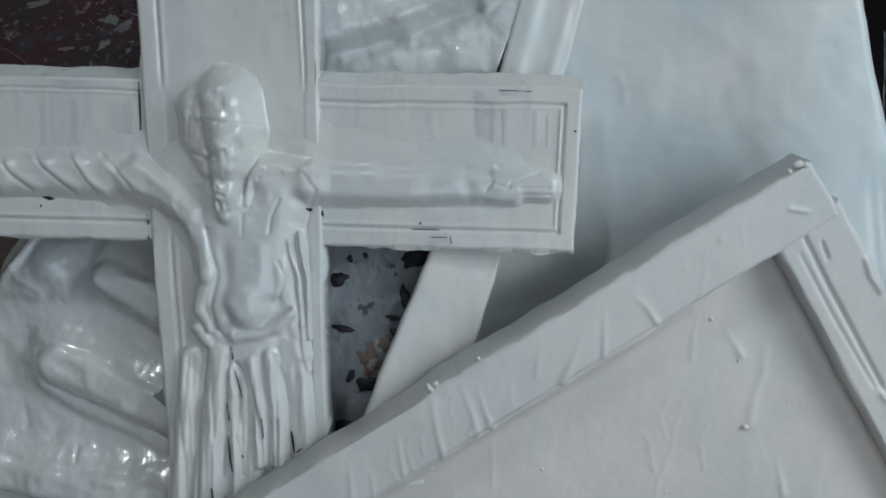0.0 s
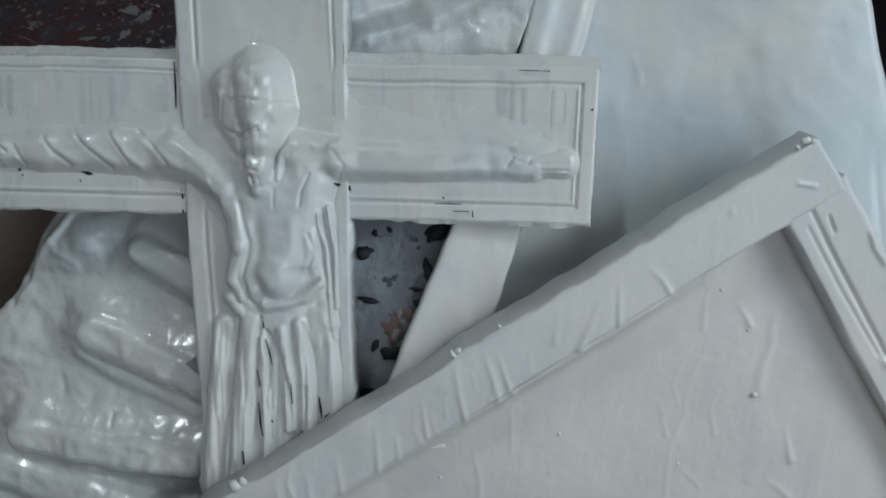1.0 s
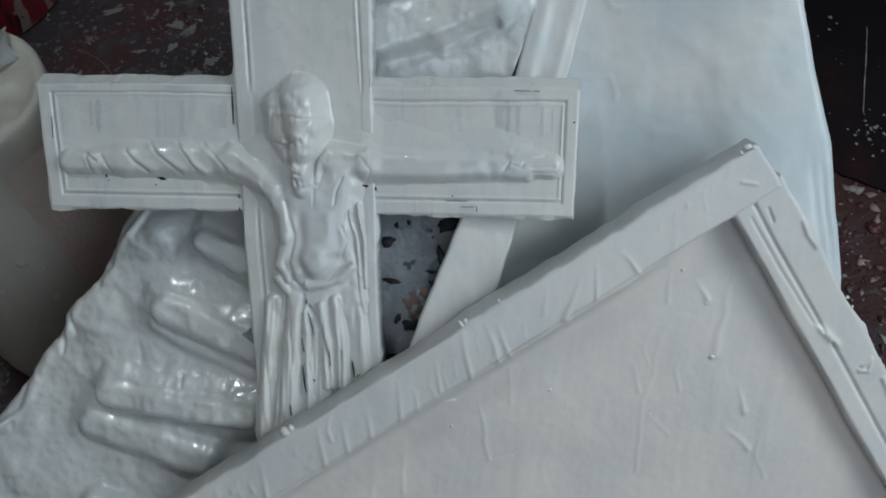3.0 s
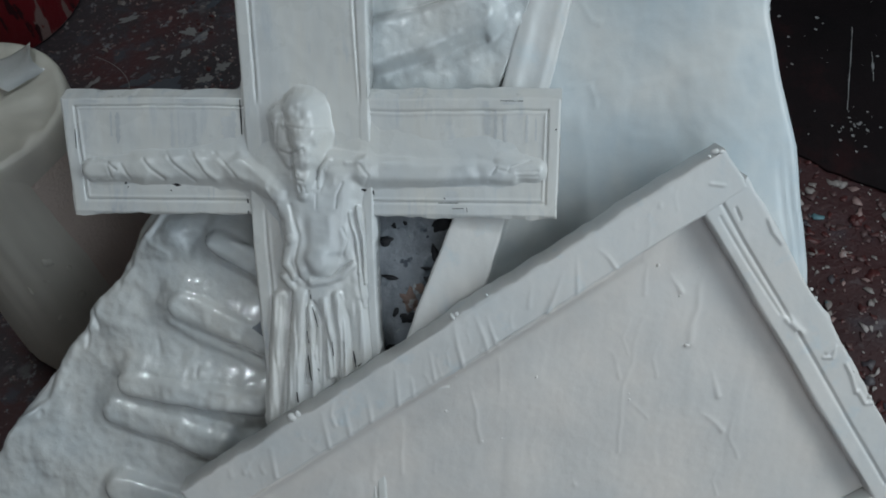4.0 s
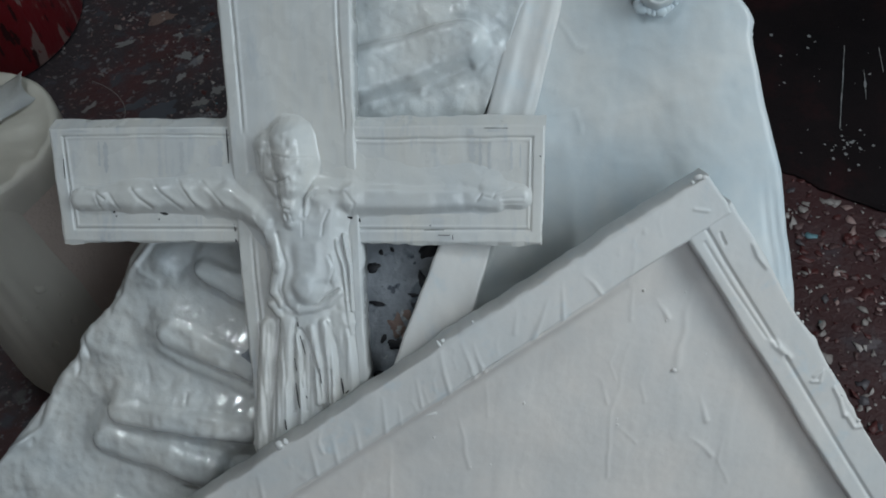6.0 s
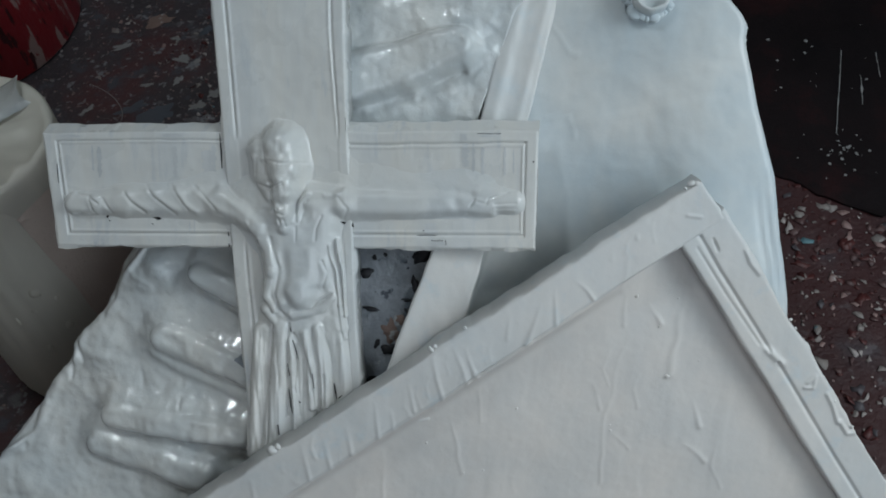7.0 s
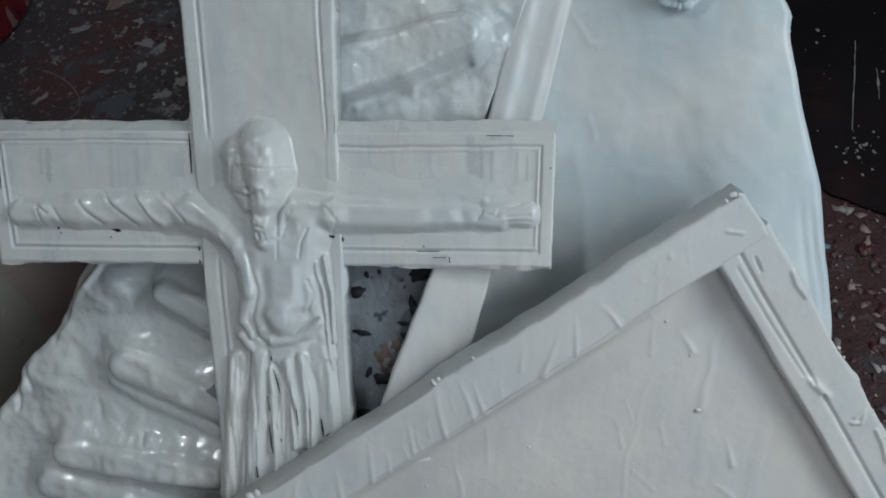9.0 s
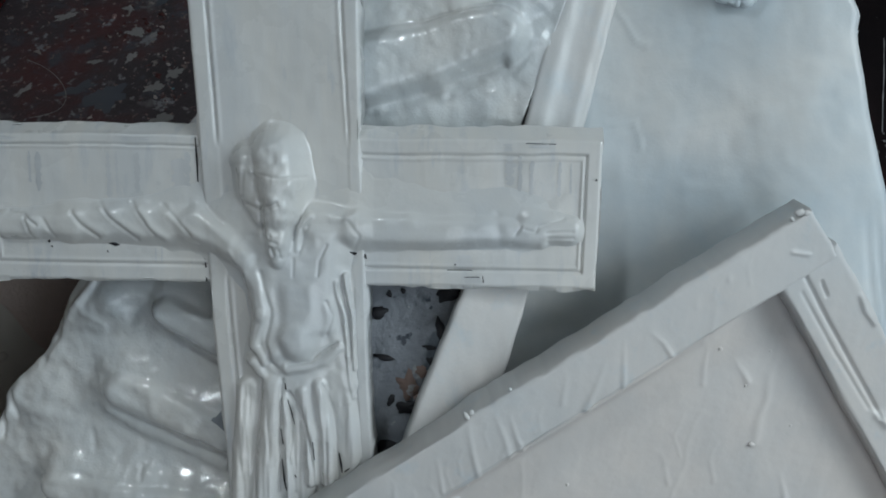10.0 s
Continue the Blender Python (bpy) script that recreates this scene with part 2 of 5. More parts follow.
def ridge(u, v, pts, w0, w1, h0, h1, p):
    """A raised (or cut) band along pts: half width and height run from start to end, p sets how blunt its section is."""
    best, n = np.zeros_like(u), len(pts) - 1
    for k, (a, b) in enumerate(zip(pts, pts[1:])):
        du, dv = b[0] - a[0], b[1] - a[1]
        f = np.clip(((u - a[0]) * du + (v - a[1]) * dv) / (du * du + dv * dv + 1e-12), 0, 1)
        g = (k + f) / n
        d = np.hypot(u - a[0] - f * du, v - a[1] - f * dv) / (w0 + (w1 - w0) * g)
        h = (h0 + (h1 - h0) * g) * np.exp(-np.minimum(d, 6.0) ** p)
        best = np.where(np.abs(h) > np.abs(best), h, best)
    return best


def union(u, v, forms, power=5.0):
    """Several ridges melted into one another."""
    total = np.zeros_like(u)
    for form in forms:
        total += np.maximum(ridge(u, v, *form), 0.0) ** power
    return total ** (1 / power)


def added(u, v, lines):
    total = np.zeros_like(u)
    for line in lines:
        total += ridge(u, v, *line)
    return total


def rounded(d, r):
    """How far a rounded edge of radius r falls, by the distance d from it."""
    q = np.clip(d, 0, r)
    return r - np.sqrt(np.maximum(r * r - (r - q) ** 2, 0.0))


def mesh_part(name, verts, faces, mat, parent=None, label=""):
    me = bpy.data.meshes.new(name)
    me.from_pydata(verts, [], faces)
    me.polygons.foreach_set("use_smooth", np.ones(len(me.polygons), dtype=bool))
    me.materials.append(mat)
    me.update()
    ob = new(name, me)
    if parent:
        ob.parent = parent
    if label:
        ob["label"] = label
    return ob


def slab(name, ss, ts, spot, top, back, mat, parent, label="", flip=False):
    """A closed slab: spot(s, t) gives the plan over arrays, top(u, v, s, t) its upper face, back the height of its underside."""
    s, t = np.meshgrid(np.array(ss), np.array(ts), indexing="ij")
    u, v = spot(s, t)
    z = top(u, v, s, t)
    ni, nj = s.shape
    idx = np.arange(ni * nj).reshape(ni, nj)
    quads = np.stack([idx[:-1, :-1], idx[1:, :-1], idx[1:, 1:], idx[:-1, 1:]], -1).reshape(-1, 4)
    ring = np.concatenate([idx[:, 0], idx[-1, 1:], idx[-2::-1, -1], idx[0, -2:0:-1]])
    verts = np.stack([u, v, z], -1).reshape(-1, 3)
    low = verts[ring].copy()
    low[:, 2] = back
    lower = ni * nj + np.arange(len(ring))
    sides = np.stack([ring, lower, np.roll(lower, -1), np.roll(ring, -1)], -1)
    faces = quads.tolist() + sides.tolist() + [lower[::-1].tolist()]
    if flip:
        faces = [f[::-1] for f in faces]
    return mesh_part(name, np.concatenate([verts, low]).tolist(), faces, mat, parent, label)


# ---------------------------------------------------------------- room
def floor_height(x, y):
    return 0.004 * fractal(x * 6, y * 6, 0, 4)


bm = bmesh.new()
n = 150
grid = [[bm.verts.new((-1.9 + 3.9 * i / n, -2.1 + 4.3 * j / n, FLOOR + floor_height(-1.9 + 3.9 * i / n, -2.1 + 4.3 * j / n))) for j in range(n + 1)] for i in range(n + 1)]
for i in range(n):
    for j in range(n):
        bm.faces.new((grid[i][j], grid[i + 1][j], grid[i + 1][j + 1], grid[i][j + 1]))
floor = tagged(part("floor", bm, FLOOR_MAT), "dark studio floor crusted with old red and black paint", "floor", kind="structure")


def wall(name, boxes, mat=WALL_MAT, label="plain grey plastered studio wall"):
    b = bmesh.new()
    for q in boxes:
        box(b, *q)
    return tagged(part(name, b, mat), label, "wall", kind="structure")


LOW = FLOOR - 0.05
wall("wall_south", [(-2.0, -2.2, LOW, -0.25, -2.05, 2.6), (1.35, -2.2, LOW, 2.0, -2.05, 2.6), (-0.25, -2.2, LOW, 1.35, -2.05, 1.1), (-0.25, -2.2, 2.4, 1.35, -2.05, 2.6)])
# out of view; its tan is added as a warm reflector
wall("wall_west", [(-1.98, -2.05, LOW, -1.84, 2.1, 2.6)], WARM_BOUNCE_MAT, "unseen studio wall, tinted tan to bounce warm light")
wall("wall_east", [(1.86, -2.05, LOW, 2.0, -1.30, 2.6), (1.86, 0.10, LOW, 2.0, 2.1, 2.6), (1.86, -1.30, LOW, 2.0, 0.10, 1.02), (1.86, -1.30, 2.22, 2.0, 0.10, 2.6)])
wall("wall_north", [(-2.0, 2.1, LOW, 2.0, 2.25, 2.6)])
b = bmesh.new()
for q in ((-2.0, -2.2, 2.6, 2.0, 0.33, 2.7), (-2.0, 0.67, 2.6, 2.0, 2.25, 2.7), (-2.0, 0.33, 2.6, -0.66, 0.67, 2.7), (-0.18, 0.33, 2.6, 2.0, 0.67, 2.7)):
    box(b, *q)
tagged(part("ceiling", b, WALL_MAT), "plain pale studio ceiling", "ceiling", kind="structure")

# ---------------------------------------------------------------- crucifix
CROSS = pose(0.004, 0.044, 0.453, 40.03, -0.15, -9.77)
cross = thing("crucifix", CROSS, "wooden wall crucifix thickly coated in glossy white paint, leaning on boards", "crucifix")


def moulded(d, cut=1.0):
    """Section of the cross: rounded rim, fine groove, bead, field, by the distance from the edge (rim 14.5 mm wide)."""
    h = -rounded(d, 0.003) - cut * (0.0026 * np.exp(-((d - 0.0145) / 0.0011) ** 2) - 0.0009 * np.exp(-((d - 0.0174) / 0.0014) ** 2))
    return h - 0.0006 * np.clip((d - 0.0145) / 0.002, 0, 1)


def cross_skin(u, v, k):
    return 0.0008 * fbm(u * 24, v * 24, k) + 0.00008 * fbm(u * 120, v * 30, k + 7, 2)


def edge_wave(x, k, a=0.0011):
    return a * fbm(x * 45, np.full_like(x, k), 3)


def upright_edges(v):
    lo = np.interp(v, (-0.40, -0.27, -0.185, -0.09, 0.061, 0.163, 0.30), (-0.0370, -0.0455, -0.0510, -0.0588, -0.0672, -0.0735, -0.0820))
    hi = np.interp(v, (-0.40, -0.20, -0.146, -0.058, 0.056, 0.161, 0.30), (0.0820, 0.0735, 0.0700, 0.0675, 0.0632, 0.0618, 0.0600))
    return lo, hi


def up_spot(s, t):
    v = -0.40 + 0.70 * t
    lo, hi = upright_edges(v)
    u = lo + (hi - lo) * s
    return u + np.where((s < 0.01) | (s > 0.99), edge_wave(v, 1.7), 0.0), v


def up_top(u, v, s, t):
    lo, hi = upright_edges(v)
    rim = np.interp(v, (-0.15, 0.058, 0.16), (0.0106, 0.0092, 0.0135))
    d = np.minimum.reduce([(u - lo) * 0.97, (hi - u) * 0.0145 / rim, v + 0.40, 0.30 - v])
    away = np.clip((np.abs(v - 0.001) - 0.050) / 0.016, 0, 1)
    return 0.0026 + moulded(np.maximum(d, 0.0), away) + cross_skin(u, v, 0)


slab("upright", steps(110, 0.02), steps(560, 0.004), up_spot, up_top, -0.030, CROSS_PAINT, cross)
ARM_TOP, ARM_LOW, SLOPE = 0.0612, -0.0588, 0.0090


def arm(sign):
    def far_end(v):
        return -0.2558 - 0.10 * v if sign < 0 else 0.2535 + 0.02 * v

    def spot(s, t):
        v = ARM_LOW + (ARM_TOP + SLOPE - ARM_LOW) * t
        lo, hi = upright_edges(v)
        a, b = (lo + 0.0015 if sign < 0 else hi - 0.0015), far_end(v)
        u = a + (b - a) * s
        v = v + np.where(t < 0.02, edge_wave(u, 8.1 + sign, 0.0016) - 0.0016 * np.maximum(fbm(u * 60, u * 0 + 2.5, 5 + sign, 2), 0), 0.0) + np.where(t > 0.98, edge_wave(u, 4.1 + sign), 0.0)
        return u + np.where(s > 0.995, edge_wave(v, 6.0), 0.0), v

    def top(u, v, s, t):
        upper, end = (0.0092, 0.0150) if sign < 0 else (0.0138, 0.0125)
        front = ARM_TOP + 0.0008 * fbm(u * 22, u * 0 + 1.0, 4)
        d = np.minimum.reduce([v - ARM_LOW, np.maximum(front - v, 0) * 0.0145 / upper, np.abs(far_end(v) - u) * 0.0145 / end])
        return moulded(np.maximum(d, 0.0)) + cross_skin(u, v, 3 + sign) - 1.5 * np.maximum(v - front, 0)

    return slab("arm", steps(300, 0.006), steps(120, 0.02), spot, top, -0.026, CROSS_PAINT, cross, flip=sign < 0)


arm(-1)
arm(1)

# the figure: one plain relief melted into the cross. Bands of points, half widths, heights, bluntness
HEAD = [
    (((-0.003, 0.044), (0, 0.024)), 0.0215, 0.0208, 0.025, 0.025, 4),
    (((-0.026, 0.040), (-0.024, 0.017), (-0.015, -0.004)), 0.0125, 0.0090, 0.017, 0.015, 3),
    (((0.001, 0.025), (0.002, 0)), 0.0200, 0.0150, 0.025, 0.025, 3.5),
    (((0.001, 0.005), (-0.002, -0.029)), 0.0140, 0.0097, 0.026, 0.02, 3.5),
    (((-0.001, -0.021), (-0.001, -0.035)), 0.0114, 0.0097, 0.022, 0.019, 4),
]
FACE = [
    (((-0.01, 0.003), (-0.009, -0.015)), 0.0034, 0.004, 0.0035, 0.0045, 2),
    (((-0.0212, 0.0339), (-0.0142, 0.0328)), 0.0029, 0.0029, 0.0025, 0.0025, 2),
    (((-0.0311, 0.0345), (-0.0305, 0.0333)), 0.0029, 0.0029, 0.002, 0.002, 2),
    (((-0.0181, 0.0128), (-0.0011, 0.0146)), 0.0034, 0.0034, 0.002, 0.002, 2),
    (((0.011, 0.024), (0.016, 0.007)), 0.0046, 0.0046, 0.0012, 0.0012, 2),
    (((0.0072, -0.0158), (0.0082, -0.0302)), 0.0029, 0.0029, 0.0015, 0.0015, 2),
    (((-0.0152, 0.0328), (-0.0011, 0.0295), (0.0216, 0.0284)), 0.001, 0.001, -0.0016, -0.0016, 2),
    (((-0.0207, 0.0499), (-0.0191, 0.0408), (-0.0187, 0.0305)), 0.001, 0.001, -0.0024, -0.0024, 2),
    (((-0.0261, 0.0075), (-0.0167, 0.0035), (-0.0084, 0.0059), (0.0017, 0.0106)), 0.0015, 0.0011, -0.0035, -0.003, 2),
]
FACE_2 = [
    (((-0.0044, 0.0048), (0.0026, 0.0077)), 0.0013, 0.0013, -0.0018, -0.0018, 2),
    (((-0.0155, 0.003), (-0.0147, -0.019)), 0.0013, 0.0013, -0.0035, -0.003, 2),
    (((-0.0281, 0.0328), (-0.029, 0.0127)), 0.0014, 0.0014, -0.002, -0.002, 2),
    (((0.0163, 0.0261), (0.0162, 0.0135)), 0.0011, 0.0011, -0.001, -0.001, 2),
    (((-0.0095, -0.0194), (-0.0001, -0.0222)), 0.0011, 0.0011, -0.002, -0.002, 2),
    (((-0.0059, -0.0159), (-0.0053, -0.0171)), 0.0013, 0.0013, -0.0025, -0.0025, 2),
    (((-0.0049, -0.0263), (-0.0032, -0.0321)), 0.0013, 0.0013, -0.003, -0.003, 2),
    (((-0.0091, -0.0292), (-0.008, -0.0362)), 0.0009, 0.0009, -0.0015, -0.0015, 2),
    (((0.001, -0.0274), (0.0027, -0.0349)), 0.0009, 0.0009, -0.0015, -0.0015, 2),
]
ARM_FORMS = [
    (((-0.175, -0.011), (-0.121, -0.01), (-0.073, -0.011)), 0.0154, 0.0168, 0.0092, 0.0105, 3.5),
    (((-0.228, -0.013), (-0.204, -0.013)), 0.0115, 0.0115, 0.01, 0.01, 5),
    (((-0.203, -0.012), (-0.173, -0.012)), 0.0108, 0.0142, 0.01, 0.01, 4),
    (((-0.073, -0.012), (-0.049, -0.02), (-0.029, -0.036)), 0.016, 0.0108, 0.012, 0.014, 3.5),
    (((-0.029, -0.036), (-0.018, -0.06), (-0.016, -0.082)), 0.0103, 0.008, 0.014, 0.016, 3.5),
    (((-0.016, -0.082), (-0.021, -0.108), (-0.014, -0.122)), 0.008, 0.0046, 0.016, 0.014, 3.5),
    (((0.06, -0.004), (0.129, -0.004), (0.192, -0.004)), 0.0250, 0.0220, 0.0056, 0.005, 2.2),
    (((0.061, -0.012), (0.13, -0.013), (0.175, -0.012), (0.206, -0.015)), 0.0154, 0.0103, 0.011, 0.008, 4),
]
ARM_FORMS_2 = [
    (((0.2, -0.007), (0.23, -0.011)), 0.0142, 0.0108, 0.0085, 0.008, 4),
    (((0.027, -0.008), (0.06, -0.009)), 0.0148, 0.0154, 0.012, 0.011, 3.5),
]
SLEEVE_FOLDS = [
    (((-0.1497, 0.0074), (-0.1405, -0.0054), (-0.1181, -0.0239)), 0.0015, 0.0015, -0.0016, -0.0016, 2),
    (((-0.146, 0.003), (-0.132, -0.009), (-0.115, -0.02)), 0.004, 0.004, 0.0016, 0.0016, 2),
    (((-0.1232, 0.0064), (-0.1146, -0.0052), (-0.1029, -0.0185)), 0.0013, 0.0013, -0.0014, -0.0014, 2),
    (((-0.1169, 0.0006), (-0.1053, -0.0126), (-0.0947, -0.0213)), 0.0034, 0.0034, 0.0022, 0.0022, 2),
    (((-0.0969, 0.0048), (-0.0846, -0.005), (-0.073, -0.0194)), 0.0015, 0.0015, -0.0016, -0.0016, 2),
    (((-0.092, -0.001), (-0.079, -0.012), (-0.065, -0.021)), 0.004, 0.004, 0.0014, 0.0014, 2),
    (((-0.1718, -0.0015), (-0.1631, -0.0132), (-0.1507, -0.0213)), 0.0015, 0.0015, -0.0018, -0.0018, 2),
    (((-0.1667, -0.0026), (-0.1568, -0.0131), (-0.1449, -0.02)), 0.0034, 0.0034, 0.0012, 0.0012, 2),
]
SLEEVE_FOLDS_2 = [
    (((-0.069, 0.007), (-0.055, -0.012), (-0.041, -0.024)), 0.004, 0.004, 0.0015, 0.0015, 2),
    (((-0.194, -0.0076), (-0.186, -0.0228)), 0.0013, 0.0013, -0.0016, -0.0016, 2),
    (((-0.2242, 0.0016), (-0.225, -0.0025), (-0.2098, -0.0042), (-0.1991, -0.0135)), 0.001, 0.001, -0.0024, -0.0024, 2),
    (((-0.2098, -0.0059), (-0.2044, -0.0229)), 0.0011, 0.0011, -0.0016, -0.0016, 2),
]
HAND_LINES = [
    (((0.083, -0.003), (0.084, -0.003)), 0.0057, 0.0057, 0.0014, 0.0014, 2),
    (((0.103, -0.002), (0.104, -0.003)), 0.0057, 0.0057, 0.0013, 0.0013, 2),
    (((0.135, -0.002), (0.136, -0.003)), 0.0068, 0.0068, 0.0012, 0.0012, 2),
    (((0.158, -0.004), (0.16, -0.005)), 0.0068, 0.0068, 0.001, 0.001, 2),
    (((0.187, -0.0148), (0.1915, -0.008)), 0.0009, 0.0009, -0.002, -0.002, 2),
    (((0.172, 0), (0.175, -0.02)), 0.0046, 0.0046, -0.0012, -0.0012, 2),
    (((0.1943, -0.0102), (0.2028, -0.0113), (0.2056, -0.0067), (0.2252, -0.0021)), 0.0011, 0.0011, -0.0016, -0.0016, 2),
    (((0.2113, -0.0123), (0.2321, -0.011)), 0.0009, 0.0009, -0.0013, -0.0013, 2),
    (((0.2131, -0.0168), (0.2327, -0.0161)), 0.0009, 0.0009, -0.0013, -0.0013, 2),
]
HAND_LINES_2 = [
    (((0.2131, -0.0208), (0.23, -0.0212)), 0.0009, 0.0009, -0.0011, -0.0011, 2),
    (((0.1848, -0.0228), (0.22, -0.0275)), 0.0017, 0.0017, -0.0012, -0.0012, 2),
    (((0.0539, -0.0045), (0.0585, -0.0102), (0.0637, -0.0182), (0.0596, -0.0268)), 0.0014, 0.0014, -0.001, -0.001, 2),
    (((0.053, -0.0022), (0.0594, 0.0007)), 0.0023, 0.0023, 0.002, 0.002, 2),
    (((0.0413, -0.004), (0.0541, -0.0028)), 0.0029, 0.0029, 0.0015, 0.0015, 2),
]
TORSO = [
    (((0.009, -0.042), (0.015, -0.075), (0.014, -0.102)), 0.0251, 0.0211, 0.014, 0.018, 3),
    (((0.032, -0.021), (0.033, -0.058), (0.035, -0.09)), 0.0194, 0.0114, 0.012, 0.012, 3),
    (((0.012, -0.099), (0.014, -0.107)), 0.016, 0.0148, 0.019, 0.019, 3.5),
    (((0.024, -0.001), (0.016, -0.011), (0.014, -0.029)), 0.004, 0.0034, 0.0145, 0.013, 2.5),
    (((0.0442, -0.0553), (0.0498, -0.0813), (0.0542, -0.1162)), 0.0029, 0.0023, 0.0105, 0.0085, 3),
    (((0.0541, -0.1163), (0.0585, -0.1514)), 0.0023, 0.0023, 0.009, 0.006, 3),
    (((0.0511, -0.0495), (0.0567, -0.0812), (0.0593, -0.1279)), 0.0023, 0.002, 0.009, 0.007, 3),
    (((0.006, -0.126), (0.02, -0.124), (0.035, -0.119), (0.046, -0.109)), 0.0066, 0.0050, 0.0155, 0.0125, 3),
]
TORSO_2 = [
    (((-0.023, -0.121), (-0.015, -0.133)), 0.0066, 0.0060, 0.0130, 0.0115, 3),
    (((0.038, -0.076), (0.044, -0.099), (0.054, -0.14)), 0.0068, 0.008, 0.01, 0.007, 3),
]
TORSO_LINES = [
    (((-0.0165, -0.0479), (-0.008, -0.077), (-0.0114, -0.1065), (-0.0081, -0.1219), (-0.0016, -0.1282)), 0.0020, 0.0016, -0.0024, -0.0028, 2),
    (((0.0056, -0.1234), (0.0164, -0.1202), (0.0247, -0.1194), (0.0325, -0.1116), (0.0443, -0.1044)), 0.0013, 0.0013, -0.0032, -0.0032, 2),
    (((0.0235, -0.0093), (0.0151, -0.0313)), 0.001, 0.001, -0.0016, -0.0016, 2),
    (((0.0374, -0.0242), (0.032, -0.0369), (0.0301, -0.0485)), 0.001, 0.001, -0.0018, -0.0018, 2),
    (((0.0109, -0.036), (0.0107, -0.0505)), 0.0009, 0.0009, -0.001, -0.001, 2),
    (((0.037, -0.0705), (0.0416, -0.0821), (0.0367, -0.0969)), 0.0013, 0.0013, -0.0018, -0.0018, 2),
    (((0.0535, -0.0645), (0.0555, -0.1053), (0.0588, -0.1466)), 0.0009, 0.0009, -0.0016, -0.0016, 2),
    (((0.0465, -0.0588), (0.0498, -0.0879)), 0.0009, 0.0009, -0.0018, -0.0018, 2),
]
TORSO_LINES_2 = [
    (((0.007, -0.062), (0.001, -0.1)), 0.0046, 0.0046, 0.0012, 0.0012, 2),
    (((0.024, -0.059), (0.027, -0.094)), 0.004, 0.004, 0.0012, 0.0012, 2),
    (((-0.0403, -0.0307), (-0.0287, -0.048), (-0.0263, -0.0772)), 0.0014, 0.0014, 0.0012, 0.0012, 2),
]
SKIRT = [
    (((-0.029, -0.144), (-0.034, -0.207), (-0.037, -0.275)), 0.0097, 0.0097, 0.008, 0.009, 5),
    (((-0.007, -0.141), (-0.013, -0.206), (-0.02, -0.273)), 0.0114, 0.0137, 0.013, 0.014, 4),
    (((0.003, -0.152), (0.005, -0.2), (0.006, -0.248)), 0.004, 0.0051, 0.014, 0.014, 3),
    (((0.017, -0.145), (0.023, -0.175), (0.024, -0.223)), 0.0051, 0.0051, 0.013, 0.013, 3.5),
    (((0.031, -0.14), (0.036, -0.175), (0.038, -0.223)), 0.0068, 0.0063, 0.013, 0.012, 4),
    (((0.044, -0.134), (0.054, -0.175), (0.057, -0.223)), 0.0103, 0.0091, 0.008, 0.008, 4),
    (((0.007, -0.144), (0.006, -0.249)), 0.0228, 0.0285, 0.008, 0.009, 5),
]
SKIRT_LINES = [
    (((-0.0167, -0.1363), (-0.0216, -0.1783), (-0.0248, -0.2636)), 0.0014, 0.0014, -0.0035, -0.0035, 2),
    (((0.0013, -0.1359), (-0.0011, -0.1778), (-0.0031, -0.2323)), 0.0011, 0.0011, -0.004, -0.004, 2),
    (((0.0041, -0.1513), (0.0085, -0.1764), (0.0058, -0.2017), (0.0096, -0.2319)), 0.0011, 0.0011, -0.004, -0.004, 2),
    (((0.0065, -0.1465), (0.017, -0.1654), (0.0239, -0.1952), (0.0265, -0.2314)), 0.0013, 0.0013, -0.0045, -0.0045, 2),
    (((0.0334, -0.1382), (0.0421, -0.1648), (0.0453, -0.2067)), 0.0013, 0.0013, -0.0035, -0.0035, 2),
    (((0.0359, -0.1889), (0.0367, -0.2311)), 0.001, 0.001, -0.0025, -0.0025, 2),
    (((-0.0306, -0.1544), (-0.0339, -0.2027)), 0.0034, 0.0034, 0.001, 0.001, 2),
    (((-0.0416, -0.1548), (-0.0457, -0.2397)), 0.0011, 0.0011, -0.002, -0.002, 2),
]
FIGURE_FORMS = HEAD + ARM_FORMS + ARM_FORMS_2 + TORSO + TORSO_2 + SKIRT
# broad low swellings that tie the parts together
BODY_FILL = [
    (((-0.165, -0.006), (-0.080, -0.002)), 0.0120, 0.0190, 0.0030, 0.0055, 2.2),
    (((-0.004, -0.030), (0.036, -0.028)), 0.0260, 0.0190, 0.0125, 0.0100, 2.6),
    (((0.028, -0.055), (0.036, -0.120)), 0.0200, 0.0180, 0.0110, 0.0085, 2.8),
    (((-0.040, -0.012), (0.000, -0.050)), 0.0220, 0.0240, 0.0090, 0.0120, 2.4),
    (((-0.012, -0.046), (-0.006, -0.112)), 0.0150, 0.0140, 0.0140, 0.0160, 2.6),
    (((0.008, -0.118), (0.010, -0.178)), 0.0340, 0.0420, 0.0118, 0.0085, 4),
]
FIGURE_LINES = FACE + FACE_2 + SLEEVE_FOLDS + SLEEVE_FOLDS_2 + HAND_LINES + HAND_LINES_2 + TORSO_LINES + TORSO_LINES_2 + SKIRT_LINES


